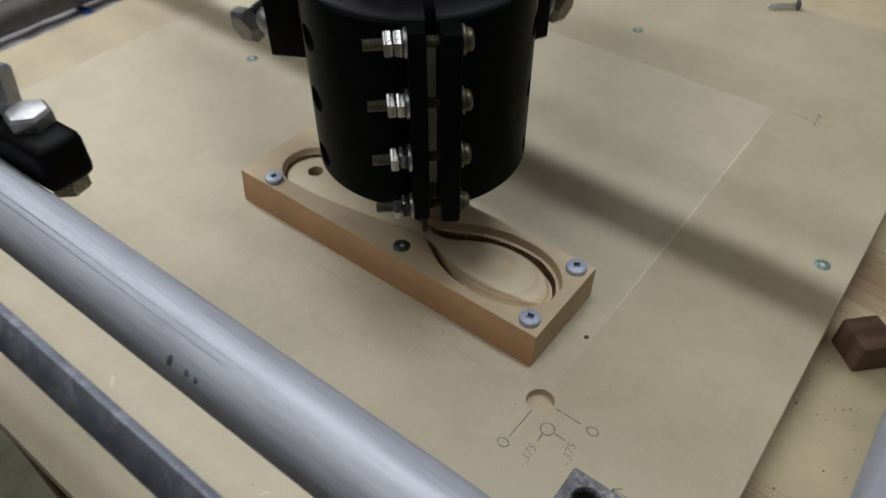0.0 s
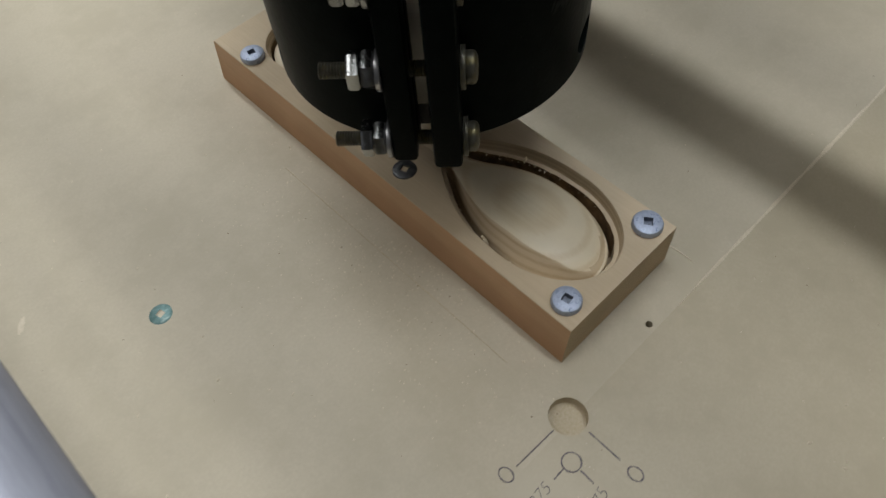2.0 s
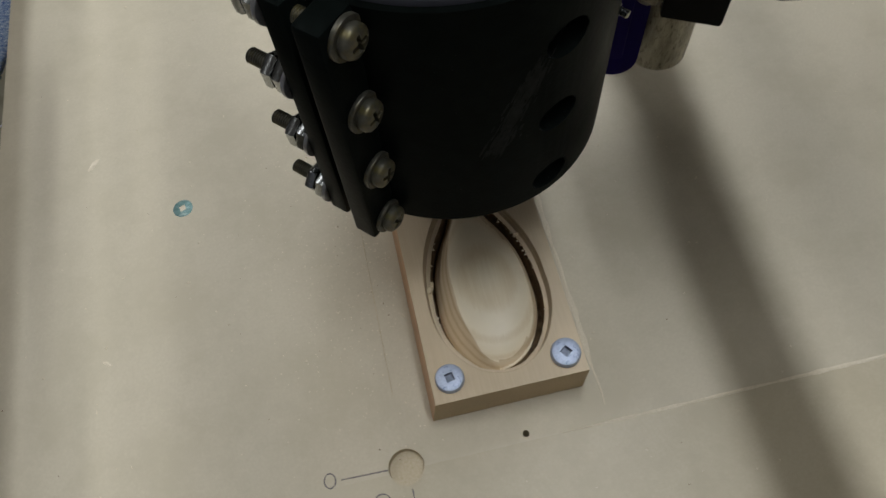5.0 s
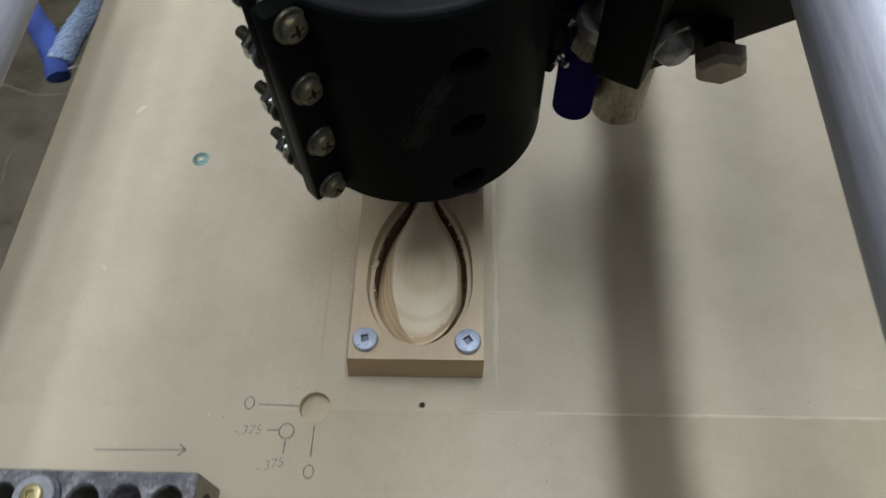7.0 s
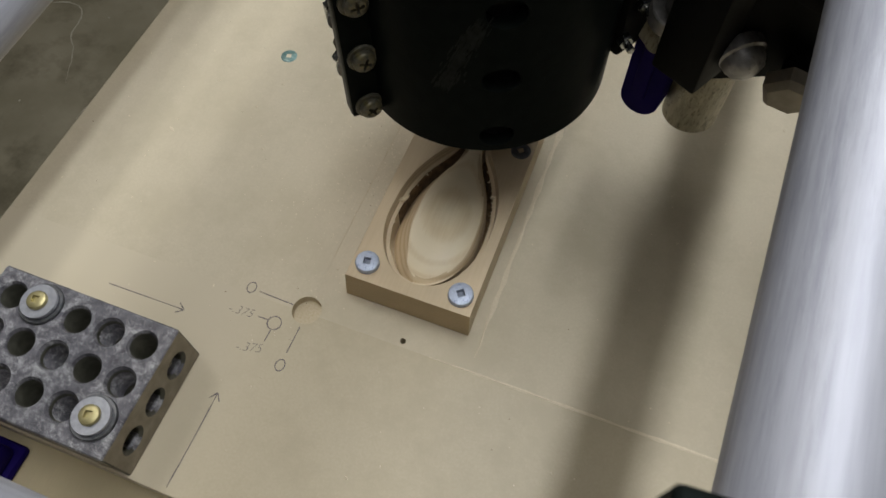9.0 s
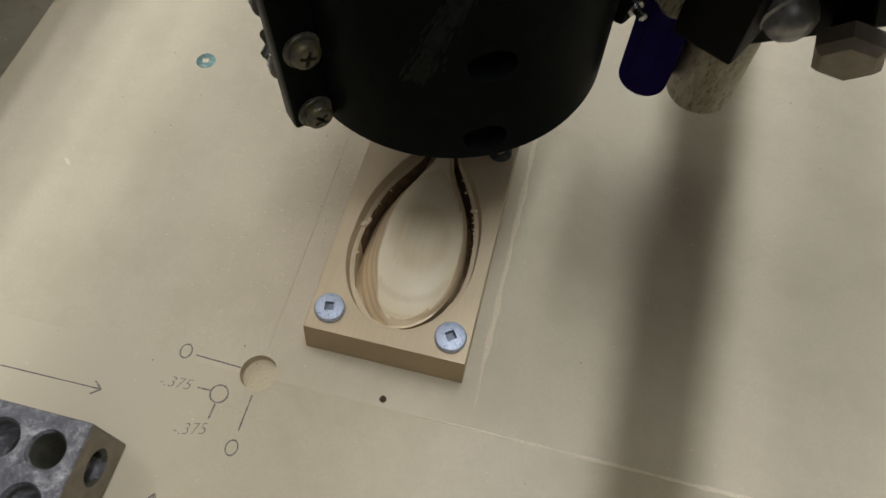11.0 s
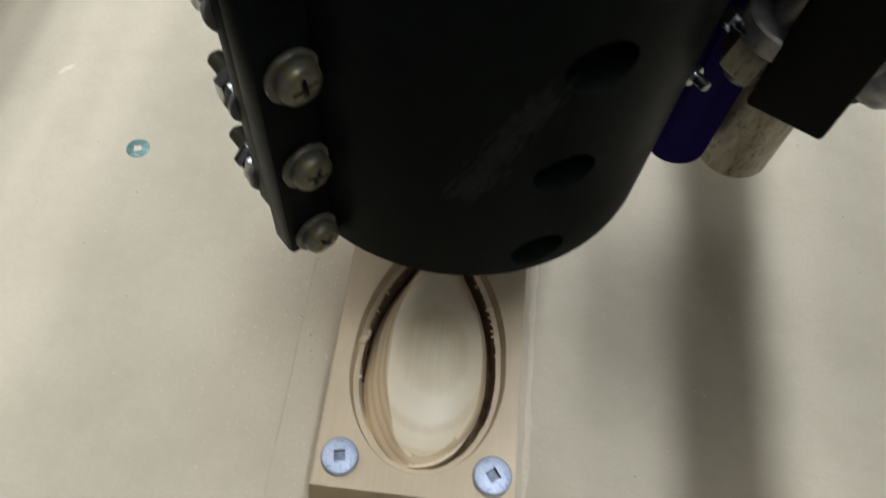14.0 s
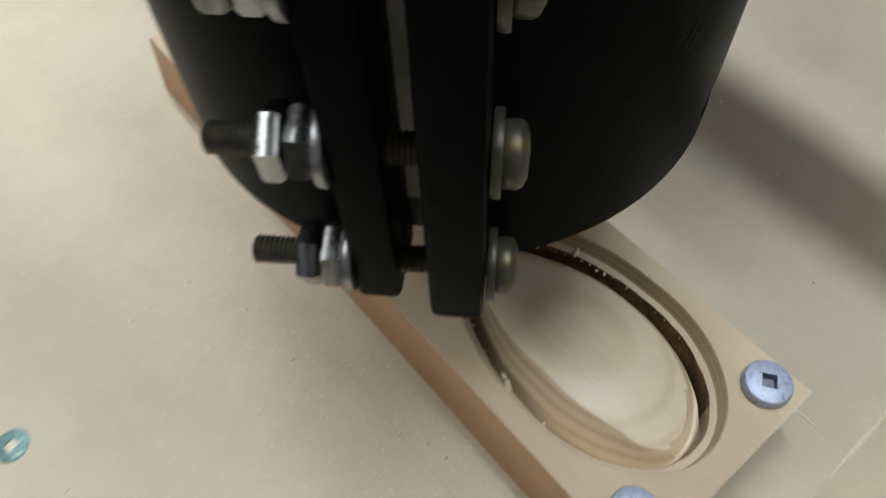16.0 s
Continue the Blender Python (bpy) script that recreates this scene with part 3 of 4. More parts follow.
for (x0, y0, x1, y1) in ((-0.0949, -0.0311, -0.0593, -0.0306), (-0.0292, -0.0942, -0.0290, -0.0564)):
    d = Vector((x1 - x0, y1 - y0)).normalized()
    s = Vector((-d.y, d.x))
    bm = stroke(line3(x0, y0, x1, y1, bow=0.0002), PW)
    for sg in (-1, 1):
        q = Vector((x1, y1)) - d * 0.0030 + s * sg * 0.0022
        bm = stroke(line3(x1, y1, q.x, q.y, 4), PW, bm=bm)
    pencil("pencil_arrow", bm, "pencilled arrow pointing along the bed")


def lettering(text, x, y, size, turn):
    cu = bpy.data.curves.new("lettering", "FONT")
    cu.body, cu.size, cu.extrude, cu.offset = text, size, 0.00003, -0.00012
    cu.shear = 0.25
    ob = tagged(new("handwriting", cu), "pencilled figures " + text + " on the bed", "handwriting", "pencil marks on the bed")
    cu.materials.append(PENCIL)
    ob.matrix_world = pose(x, y, RIM + 0.00004, rz=turn)
    return ob


lettering("-.375", -0.0425, -0.0247, 0.0053, 4)
lettering("-.375", -0.0316, -0.0386, 0.0053, 14)
# figures at the far corner of the milled field, too faint to read
pencil("pencil_line", stroke(line3(0.2668, -0.0190, 0.2672, -0.0345), PW), "thin pencil tick at the field's far corner")
for k in range(3):
    pencil("pencil_bar", stroke(line3(0.2630 + 0.005 * k, -0.0405, 0.2665 + 0.005 * k, -0.0375, 4), 0.0012), "faint unreadable pencilled figure")


# ---- the drilled steel set-up block with its two hold-down screws ----
def build_block():
    ob = thing("setup_block", "scuffed grey steel gauge block full of drilled holes", "gauge block", at=pose(-0.0435, -0.0956, RIM))
    b = box(-0.0762, 0, 0, 0.0508, 0, 0.0254, 0.0006, 1)
    cut = bmesh.new()
    for i in range(5):
        for j in range(3):
            x, y = -0.0094 - 0.01425 * i, 0.0508 - 0.0100 - 0.0148 * j
            if (i + j) % 2:
                bore = [(0.0047, -0.01), (0.0047, 0.0100)]
                for k in range(9):
                    bore += [(0.0054, 0.0106 + 0.0014 * k), (0.0046, 0.0113 + 0.0014 * k)]
                bore += [(0.0051, 0.0238)]
            else:
                bore = [(0.0050, -0.01), (0.0050, 0.0242)]
            lathe(bore + [(0.0062, 0.0260), (0.0062, 0.03)], 28, cut, pose(x, y, 0))
    b = carve(b, cut)
    cut = bmesh.new()
    for j in range(3):
        y = 0.0508 - 0.0100 - 0.0150 * j
        lathe([(0.0047, -0.006), (0.0047, -0.0012), (0.0060, 0.0004), (0.0060, 0.01)], 26, cut, pose(0, y, 0.0127, 0, 90, 0))
    b = carve(b, cut)
    for fc in b.faces:
        c = fc.calc_center_median()
        outer = c.x < -0.0761 or c.x > -0.0001 or c.y < 0.0001 or c.y > 0.0507
        # bores get a darker tone than the block's top and sides
        fc.material_index = 0 if fc.normal.z > 0.7 or c.z > 0.0243 else 1 if outer else 2
    part("block_body", b, (GROUND_STEEL, BLOCK_SIDE, HOLE_DARK), ob)
    for i, j in ((0, 2), (3, 0)):
        x, y = -0.0435 - 0.0094 - 0.01425 * i, -0.0956 + 0.0408 - 0.0148 * j
        sc = thing("hold_down_screw", "yellow zinc screw with a grey washer in the gauge block", "screw", "hold-down screws", pose(x - 0.0010, y + 0.0006, RIM + 0.0254))
        part("washer", lathe([(0.0030, 0), (0.0080, 0), (0.0082, 0.0003), (0.0082, 0.0011), (0.0079, 0.0014), (0.0030, 0.0014)], 36), SCREW_DARK, sc, "dark lower washer")
        part("washer", lathe([(0.0030, 0.0030), (0.0064, 0.0016), (0.0068, 0.0018), (0.0069, 0.0030), (0.0067, 0.0034), (0.0034, 0.0034)], 36), WASHER, sc, "grey steel washer")
        head = lathe([(0.0036, 0.0034), (0.0038, 0.0038), (0.0035, 0.0050), (0.0027, 0.0055), (0, 0.0056)], 32)
        head = carve(head, box(-0.0013, 0.0013, -0.0013, 0.0013, 0.0040, 0.008, m=pose(0, 0, 0, rz=30 * i + 12)))
        part("screw_head", head, BRASS, sc, "yellow zinc screw head")


build_block()


# ---- the spindle: a router held in a split black sleeve ----
SPX, SPY, SPTURN = 0.0280, 0.0814, -45.5
SPINDLE = pose(SPX, SPY, 0, rz=SPTURN)
CLAMP = pose(SPX, SPY, 0, rz=SPTURN)
RO, RI, SZ0, SZ1 = 0.0452, 0.0402, 0.0692, 0.1498
BOLTS = (0.0747, 0.0979, 0.1212, 0.1444)


def build_sleeve():
    ob = thing("spindle_sleeve", "black plastic split sleeve clamped round the router by four bolts", "spindle mount", at=CLAMP)
    b = lathe([(RI, SZ0), (RO - 0.0008, SZ0), (RO, SZ0 + 0.0010), (RO, SZ1 - 0.0008), (RO - 0.0008, SZ1), (RI, SZ1), (RI, SZ0)], 96, close=False)
    bmesh.ops.remove_doubles(b, verts=b.verts, dist=1e-6)
    cut = box(-0.0018, 0.0020, -0.06, -0.02, 0.05, 0.18)
    for ang in (-19.3, 199.5, 55, 115):
        for z in (0.0779, 0.1048, 0.1310):
            rod(0.0060, 0.030, 0.055, 24, 0.0001, cut, pose(0, 0, z, 0, 0, ang) @ pose(0, 0, 0, 0, 90, 0) @ Matrix.Diagonal((0.85, 1, 1, 1)))
    b = carve(b, cut)
    sleeve = part("sleeve", b, BLACK, ob)
    rim = lathe([(0.0357, SZ1 + 0.0001), (RO - 0.0008, SZ1 + 0.0001), (RO - 0.0012, SZ1 + 0.0008), (RO - 0.0022, SZ1 + 0.0014), (0.0368, SZ1 + 0.0026), (0.0357, SZ1 + 0.0027), (0.0357, SZ1 + 0.0001)], 96, close=False)
    bmesh.ops.remove_doubles(rim, verts=rim.verts, dist=1e-6)
    part("top_rim", carve(rim, box(-0.0018, 0.0020, -0.06, -0.02, 0.05, 0.18)), RIM_BLACK, sleeve, "smooth dull blue-black upper rim")
    for x0, x1 in ((-0.0084, -0.0020), (0.0022, 0.0095)):
        f = box(x0, x1, -0.0520 if x0 < 0 else -0.0545, -0.0415, SZ0 + 0.0002, SZ1 - 0.0003, 0.0012, 2)
        part("clamp_flange", f, BLACK, ob)
    # a pale rubbed streak between two vents, and specks of dust
    rng = random.Random(21)
    bm = bmesh.new()
    spots = []
    for k in range(210):
        u, v = rng.random(), rng.gauss(0, 0.30)
        spots.append((radians(-72 - 14 * u + 7 * v + 44), 0.1275 - 0.027 * u + 0.001 * rng.gauss(0, 1), rng.uniform(0.0010, 0.0040), rng.uniform(0.0002, 0.0005)))
    for k in range(60):
        spots.append((radians(rng.uniform(-110, -15) + 44), rng.uniform(SZ0 + 0.003, SZ1 - 0.01), rng.uniform(0.0001, 0.0004), rng.uniform(0.0001, 0.0003)))
    for a, z, w, h in spots:
        vs = []
        for i in range(6):
            c, d = math.cos(i * 1.047) * w * rng.uniform(0.5, 1.1), math.sin(i * 1.047) * h * rng.uniform(0.5, 1.1)
            aa, zz = a - (0.38 * c - 0.92 * d) / RO, z - 0.92 * c - 0.38 * d
            vs.append(bm.verts.new(((RO + 0.00006) * math.cos(aa), (RO + 0.00006) * math.sin(aa), zz)))
        bm.faces.new(vs)
    tagged(link_mesh("scuff_streak", bm, SCUFF, sleeve), "faint grey rubbed streak and dust specks", kind="stuff")


def bolt_set(z):
    """A pan-head machine screw through both flanges, with washers and two nuts."""
    ob = thing("clamp_bolt", "zinc machine screw with washers and two nuts through the clamp flanges", "bolt", "bolts of the clamp", CLAMP @ pose(0.0005, -0.0482, z) @ pose(0, 0, 0, 0, 90, 0))
    w = lathe([(0.0022, 0), (0.0050, 0), (0.0051, 0.0003), (0.0051, 0.0010), (0.0050, 0.0012), (0.0022, 0.0012)], 30)
    part("washer", merge(None, w, pose(0, 0, 0.0092)), HEAD, ob)
    head = lathe([(0.0037, 0.0104), (0.0039, 0.0107), (0.0039, 0.0121), (0.0036, 0.0127), (0.0026, 0.0132), (0, 0.0134)], 30)
    turn = random.Random(z * 7).uniform(0, 90)
    cut = box(-0.00055, 0.00055, -0.0023, 0.0023, 0.0114, 0.02, m=pose(0, 0, 0, rz=turn))
    head = carve(head, cut)
    cut = box(-0.0023, 0.0023, -0.00055, 0.00055, 0.0113, 0.02, m=pose(0, 0, 0, rz=turn))
    part("bolt_head", carve(head, cut), HEAD, ob, "yellowed zinc cross-recess head")
    w = lathe([(0.0022, 0), (0.0050, 0), (0.0051, 0.0003), (0.0051, 0.0009), (0.0050, 0.0011), (0.0022, 0.0011)], 30)
    part("washer", merge(None, w, pose(0, 0, -0.0099)), ZINC, ob)
    rng = random.Random(z)
    for z0 in (-0.0132, -0.0165):
        part("nut", hexagon(0.0048, z0, z0 + 0.0029, 0.0006, None, pose(0, 0, 0, rz=rng.uniform(0, 60))), NUT, ob)
    prof = []
    k = -0.0232
    while k < 0.0092:
        prof += [(0.00175, k), (0.00205, k + 0.00035)]
        k += 0.0007
    part("threaded_shank", lathe(prof, 14), HEAD, ob, "dull grey threaded bolt shank")


def build_router():
    ob = thing("router", "dark router motor inside the sleeve, cutter lowered", "router", at=SPINDLE)
    casing = part("motor_casing", lathe([(0.012, 0.0696), (0.0390, 0.0697), (0.0398, 0.0705), (0.0398, 0.1400)], 64), CASING, ob, "dark motor casing")
    part("rating_plate", box(-0.0028, 0.0032, -0.0412, -0.0394, 0.0790, 0.1420, 0.0004, 1), PLATE, casing, "pale metal plate behind the split")
    part("upper_housing", lathe([(0.0354, 0.1405), (0.0354, 0.1530), (0.0348, 0.1550), (0.0348, 0.1600), (0.0362, 0.1640), (0.0385, 0.1700), (0.0402, 0.1800), (0.0405, 0.2600), (0.037, 0.268)], 64), NAVY, ob, "dark plastic upper housing")
    part("collet_nut", hexagon(0.0105, 0.0600, 0.0800, 0.0012), BLACK_STEEL, ob, "dark collet nut")
    part("collet", lathe([(0.0045, 0.0520), (0.0060, 0.0535), (0.0070, 0.0600)], 24), BLACK_STEEL, ob)
    bit = lathe([(0.0, 0.0150), (0.0010, 0.0152), (0.0016, 0.0165), (0.0016, 0.0530)], 16)
    part("cutter", bit, RUSTY, ob, "thin steel cutter")


def hex_bolt(name, label, group, at, r=0.0085, head=0.0070, shank=0.030, mat=None):
    """A hexagon bolt; its head faces along -z of the pose, the shank goes up z."""
    ob = thing(name, label, "bolt", group, at)
    part("bolt_head", lathe([(r * 0.55, -head), (r * 0.86, -head + 0.0002), (r, -head + 0.0014), (r, 0)], 6), mat or ZINC, ob)
    part("shank", rod(r * 0.5, 0, shank, 20), mat or ZINC, ob)
    return ob


build_sleeve()
for z in BOLTS:
    bolt_set(z)
build_router()
# the two bracket arms are mirror images across the line through the split
AXIS = Matrix.Translation((SPX, SPY, 0))
SWAP = AXIS @ Matrix(((0, 1, 0, 0), (1, 0, 0, 0), (0, 0, 1, 0), (0, 0, 0, 1))) @ AXIS.inverted()


def build_side(mirror):
    M = SWAP if mirror else Matrix.Identity(4)
    B = M @ pose(0.1026, 0.0653, 0, rz=-28)
    bracket = ob = thing("spindle_bracket", "black steel angle bracket carrying the spindle sleeve", "bracket", "brackets of the spindle")
    part("angle_block", box(-0.0172, 0, 0, 0.026, 0.0935, 0.1420, 0.0010, m=B), BLACK_STEEL, ob)
    part("web_plate", box(-0.040, 0.0, 0.0262, 0.0322, 0.1000, 0.2400, 0.0008, m=B), BLACK_STEEL, ob)
    part("top_plate", box(-0.040, 0.030, 0.000, 0.032, 0.1422, 0.1480, 0.0008, m=B), BLACK_STEEL, ob)
    arm = thing("support_bar", "flat black steel bar from the spindle to the rail", "steel bar", "bars of the spindle")
    A = M @ pose(0.1060, 0.0770, 0, rz=24)
    lift, drop = (0.017, 0) if mirror else (0, 0.008)
    # bar and flange carried up higher than known, added to shade the bed beside the mount
    part("bar", box(0, 0.20, 0, 0.022, 0.0975 + lift - drop, 0.1640 + lift, 0.0012, m=A), BLACK_STEEL, arm)
    part("flange", box(0, 0.20, 0.0222, 0.0265, 0.0975 + lift - drop, 0.1900 + lift, 0.0008, m=A), BLACK_STEEL, arm)
    d1 = Vector((0.55, -0.80, -0.25)).normalized()
    m1 = M @ Matrix.Translation((0.1105, 0.0806, 0.1042)) @ (-d1).to_track_quat("Z", "Y").to_matrix().to_4x4()
    ob = thing("acorn_bolt", "rounded zinc bolt head on the black bracket", "bolt", "bolts of the brackets")
    part("bolt_head", lathe([(0.0, -0.0112), (0.0028, -0.0109), (0.0052, -0.0094), (0.0064, -0.0070), (0.0067, -0.0046), (0.0076, -0.0040), (0.0078, -0.0008), (0.0074, 0)], 24, m=m1), SATIN, ob)
    part("shank", rod(0.0040, 0, 0.012, 20, m=m1), ZINC, ob)
    d2 = Vector((-0.05, -0.97, -0.22)).normalized()
    m2 = M @ Matrix.Translation((0.1312, 0.0790, 0.0958)) @ (-d2).to_track_quat("Z", "Y").to_matrix().to_4x4()
    ob = thing("hex_bolt", "weathered hexagon bolt through the bracket arm", "bolt", "bolts of the brackets")
    part("bolt_head", lathe([(0.0, -0.0068), (0.0070, -0.0066), (0.0078, -0.0060), (0.0092, -0.0046), (0.0092, 0)], 6, m=m2 @ pose(0, 0, 0, rz=12)), ZINC_DULL if mirror else BLOCK_SIDE, ob)
    part("shank", rod(0.0050, 0, 0.016, 20, m=m2), BLACK_STEEL, ob)
    part("mount_ear", box(-0.0400, -0.0245 if mirror else -0.0312, 0.0020, 0.0250, 0.0800 if mirror else 0.0840, 0.1420, 0.0015, m=B), BLACK_STEEL, bracket)
    if mirror:
        return
    m3 = pose(0.0876, 0.0822, 0.0965, 6, 8, 20)
    ob = thing("bracket_nut", "weathered tall hexagon nut with a worn bright collar beside the bracket", "nut", "bolts of the brackets")
    part("nut", hexagon(0.0074, 0.0, 0.0090, 0.0009, m=m3), RUSTY, ob)
    part("collar", lathe([(0.0040, 0.0091), (0.0078, 0.0091), (0.0082, 0.0096), (0.0082, 0.0140), (0.0077, 0.0146), (0.0040, 0.0146)], 36, m=m3), ZINC_DULL, ob, "worn steel collar")
    part("stud", rod(0.0040, -0.003, 0.030, 20, m=m3), ZINC_DULL, ob)


build_side(False)
build_side(True)
stand = thing("pipe_standoff", "weathered round steel standoff beside the sleeve", "standoff", at=pose(0.1080, 0.1030, 0))
part("pipe", lathe([(0.0082, 0.0440), (0.0101, 0.0440), (0.0106, 0.0447), (0.0106, 0.1060), (0.0101, 0.1065)], 40), RUSTY, stand)
part("nut", hexagon(0.0120, 0.1065, 0.1160, 0.0012), ZINC, stand, "grey hexagon nut")
part("stud", rod(0.005, 0.116, 0.142, 20), ZINC, stand)
pl = thing("printed_spacer", "dark purple printed spacer between sleeve and standoff", "spacer", at=pose(0.0886, 0.1000, -0.001, rz=-15))
prof = [(0.0008 + 0.0078 * math.cos(a), 0.0550 + 0.0078 * math.sin(a)) for a in (math.pi * (1 + k / 14) for k in range(15))] + [(0.0086, 0.1420), (-0.0070, 0.1420)]
body = bmesh.new()
body.faces.new([body.verts.new((x, -0.0065, z)) for x, z in prof])
side = bmesh.ops.extrude_face_region(body, geom=body.faces[:])
bmesh.ops.translate(body, vec=(0, 0.013, 0), verts=[v for v in side["geom"] if isinstance(v, bmesh.types.BMVert)])
bmesh.ops.bevel(body, geom=[e for e in body.edges if abs(e.verts[0].co.y - e.verts[1].co.y) < 1e-6], offset=0.0008, segments=2, profile=0.5, affect="EDGES")
part("spacer_body", body, PURPLE, pl)
part("rib", box(-0.0030, 0.0030, -0.0078, -0.0060, 0.0570, 0.1400, 0.0008, 2), PURPLE, pl)
for x, y, z in ((0.0772, 0.0817, 0.0925), (0.0800, 0.0826, 0.1080)):
    ob = thing("small_bolt", "small bright bolt end beside the sleeve", "bolt", "small bolts", pose(x, y, z))
    part("bolt_head", hexagon(0.0027, -0.0016, 0.0014, 0.0004, m=pose(0, 0, 0, 90, 0, 40)), NUT, ob)
    part("shank", rod(0.0013, -0.0028, 0.005, 12, m=pose(0, 0, 0, 90, 0, 40)), NUT, ob)


# ---- the machine's rails ----
def tube(name, label, p, q, r=0.0117, wall=0.0012, seam=-60.0, mat=None, twin=False, start=0.0):
    ob = thing(name, label, "rail", "rails of the machine")
    m, L = along(p, q)
    b = lathe([(r - wall, 0), (r, 0), (r, L), (r - wall, L), (r - wall, 0)], 64, close=False)
    bmesh.ops.remove_doubles(b, verts=b.verts, dist=1e-6)
    bmesh.ops.rotate(b, cent=(0, 0, 0), matrix=Matrix.Rotation(radians(90), 3, "X"), verts=b.verts)
    ob.matrix_world = m @ pose(0, 0, 0, -90, 0, 0)
    pipe = part("pipe", b, mat or CONDUIT, ob)
    sm = bmesh.new()
    n = int(L / 0.006)
    for off in ((-0.085, 0.085) if twin else (0.0,)):
        rows_ = []
        for k in range(int(n * start), n + 1):
            w = (0.020 + 0.022 * noise.noise(Vector((k * 0.37, r + off, 2.0)))) * min(1.0, (k - n * start) / 30 + 0.1)
            ang = radians(seam) + off + 0.012 * noise.noise(Vector((k * 0.11, 5.0 + off, L)))
            rows_.append([sm.verts.new(((r + h) * math.cos(ang + d * w), -L * k / n, (r + h) * math.sin(ang + d * w))) for d, h in ((-1, -0.00002), (-0.3, 0.00008), (0.3, 0.00008), (1, -0.00002))])
        for u, v in zip(rows_, rows_[1:]):
            for k in range(3):
                sm.faces.new((u[k], u[k + 1], v[k + 1], v[k]))
    part("weld_seam", sm, SEAM, pipe, "thin dark weld seam along the tube")
    return ob


LX = lambda y: -0.1186 - 0.0087 * y
RX = lambda y: 0.1255 + 0.0280 * y
tube("rail_tube", "galvanised steel rail tube over the bed's edge", (LX(-0.16), -0.16, 0.1036), (LX(0.52), 0.52, 0.1036), seam=76.0, twin=True, start=0.27)
tube("rail_tube", "galvanised steel rail tube above the bed", (RX(-0.15), -0.15, 0.1713), (RX(0.52), 0.52, 0.1713), seam=122.0)
tube("rail_tube", "galvanised steel cross tube at the near edge", (-0.30, -0.1191, 0.1397), (0.45, -0.1191, 0.1397))
tube("rail_tube", "dull steel cross tube behind the bed", (-0.30, 0.484, 0.005), (0.45, 0.484, 0.005), mat=DULL_TUBE)
strip = thing("steel_strip", "mottled grey flat steel strip beside the rail tube", "steel strip")
part("bar", merge(None, box(-0.0058, 0.0058, -0.16, 0.52, -0.003, 0, 0.0006), pose(-0.1506, 0, 0.1105, 0, -62, 0)), STRIP_STEEL, strip)


def build_fitting():
    """The black moulded clamp standing on the rail tube beside the cross tube."""
    ob = thing("tube_clamp", "glossy black moulded clamp standing on the rail tube", "clamp", at=pose(0.0980, -0.0040, 0.0030, rz=4))
    part("jaw", box(-0.0050, 0.0300, -0.0945, -0.0853, 0.1960, 0.2248, 0.0008, 3), BLACK_GLOSS, ob)
    part("cheek", box(-0.0094, -0.0049, -0.0957, -0.0853, 0.1785, 0.2247, 0.0007, 3), BLACK, ob)
    part("body", box(-0.0012, 0.0085, -0.150, -0.0935, 0.1785, 0.2228, 0.0020, 3), BLACK_GLOSS, ob)
    part("lug", box(-0.0094, -0.0006, -0.151, -0.0935, 0.1785, 0.2205, 0.0016, 3), BLACK, ob)
    part("lug", box(0.0079, 0.0296, -0.151, -0.0938, 0.1785, 0.2120, 0.0020, 3), BLACK, ob)
    part("foot", box(-0.0040, 0.0190, -0.150, -0.110, 0.1700, 0.1800, 0.0015, 2), BLACK, ob)


build_fitting()


def build_left_bracket():
    M = pose(-0.1045, 0.1275, -0.0095, rz=3)
    ob = thing("roller_bracket", "black steel roller bracket over the rail tube", "bracket", at=M)
    part("angle_block", box(-0.004, 0.013, -0.001, 0.050, 0.1150, 0.1325, 0.0032, 3), BLACK_STEEL, ob)
    part("upright", box(0.0005, 0.0125, 0.038, 0.050, 0.1327, 0.150, 0.0020, 2), BLACK_STEEL, ob)
    at = M @ pose(0.0062, 0.0165, 0.1325, 180, 0, 15)
    hex_bolt("hex_bolt", "bright zinc hexagon bolt on the roller bracket", "bolts of the roller bracket", at, 0.0078, 0.0052, 0.012)
    at = M @ pose(0.0040, 0.0330, 0.1330, 180, 14, 35)
    hex_bolt("hex_bolt", "bright zinc hexagon bolt on the roller bracket", "bolts of the roller bracket", at, 0.0080, 0.0145, 0.012)
    at = M @ pose(0.0060, 0.0085, 0.1152, 0, 0, 10)
    hex_bolt("hex_bolt", "weathered hexagon nut below the roller bracket", "bolts of the roller bracket", at, 0.0072, 0.0070, 0.012, RUSTY)


build_left_bracket()


# ---- small things round the bed ----
clip = thing("printed_clip", "purple printed clip with a white cap on the cross tube", "clip", at=pose(0.0945, -0.1191, 0.1397))
part("clip_body", box(-0.0065, 0.0065, 0.006, 0.030, -0.010, 0.0105, 0.002, 2), PURPLE_PALE, clip)
part("cap", lathe([(0.0, 0.0), (0.0060, 0.0), (0.0064, 0.0010), (0.0055, 0.0042), (0.0030, 0.0056), (0.0, 0.0060)], 28, m=pose(0.0012, 0.0225, 0.0105)), WHITE_FILM, clip, "small white plastic cap")
foot = thing("printed_bracket", "dark blue printed bracket on the plywood beside the gauge block", "bracket", at=pose(-0.1140, -0.1150, -0.019))
part("plate", box(-0.022, 0.0195, -0.016, 0.0150, 0, 0.005, 0.002, 2), PURPLE, foot)
part("upright", box(-0.022, 0.0175, -0.014, 0.0125, 0.005, 0.019, 0.003, 3), PURPLE, foot)
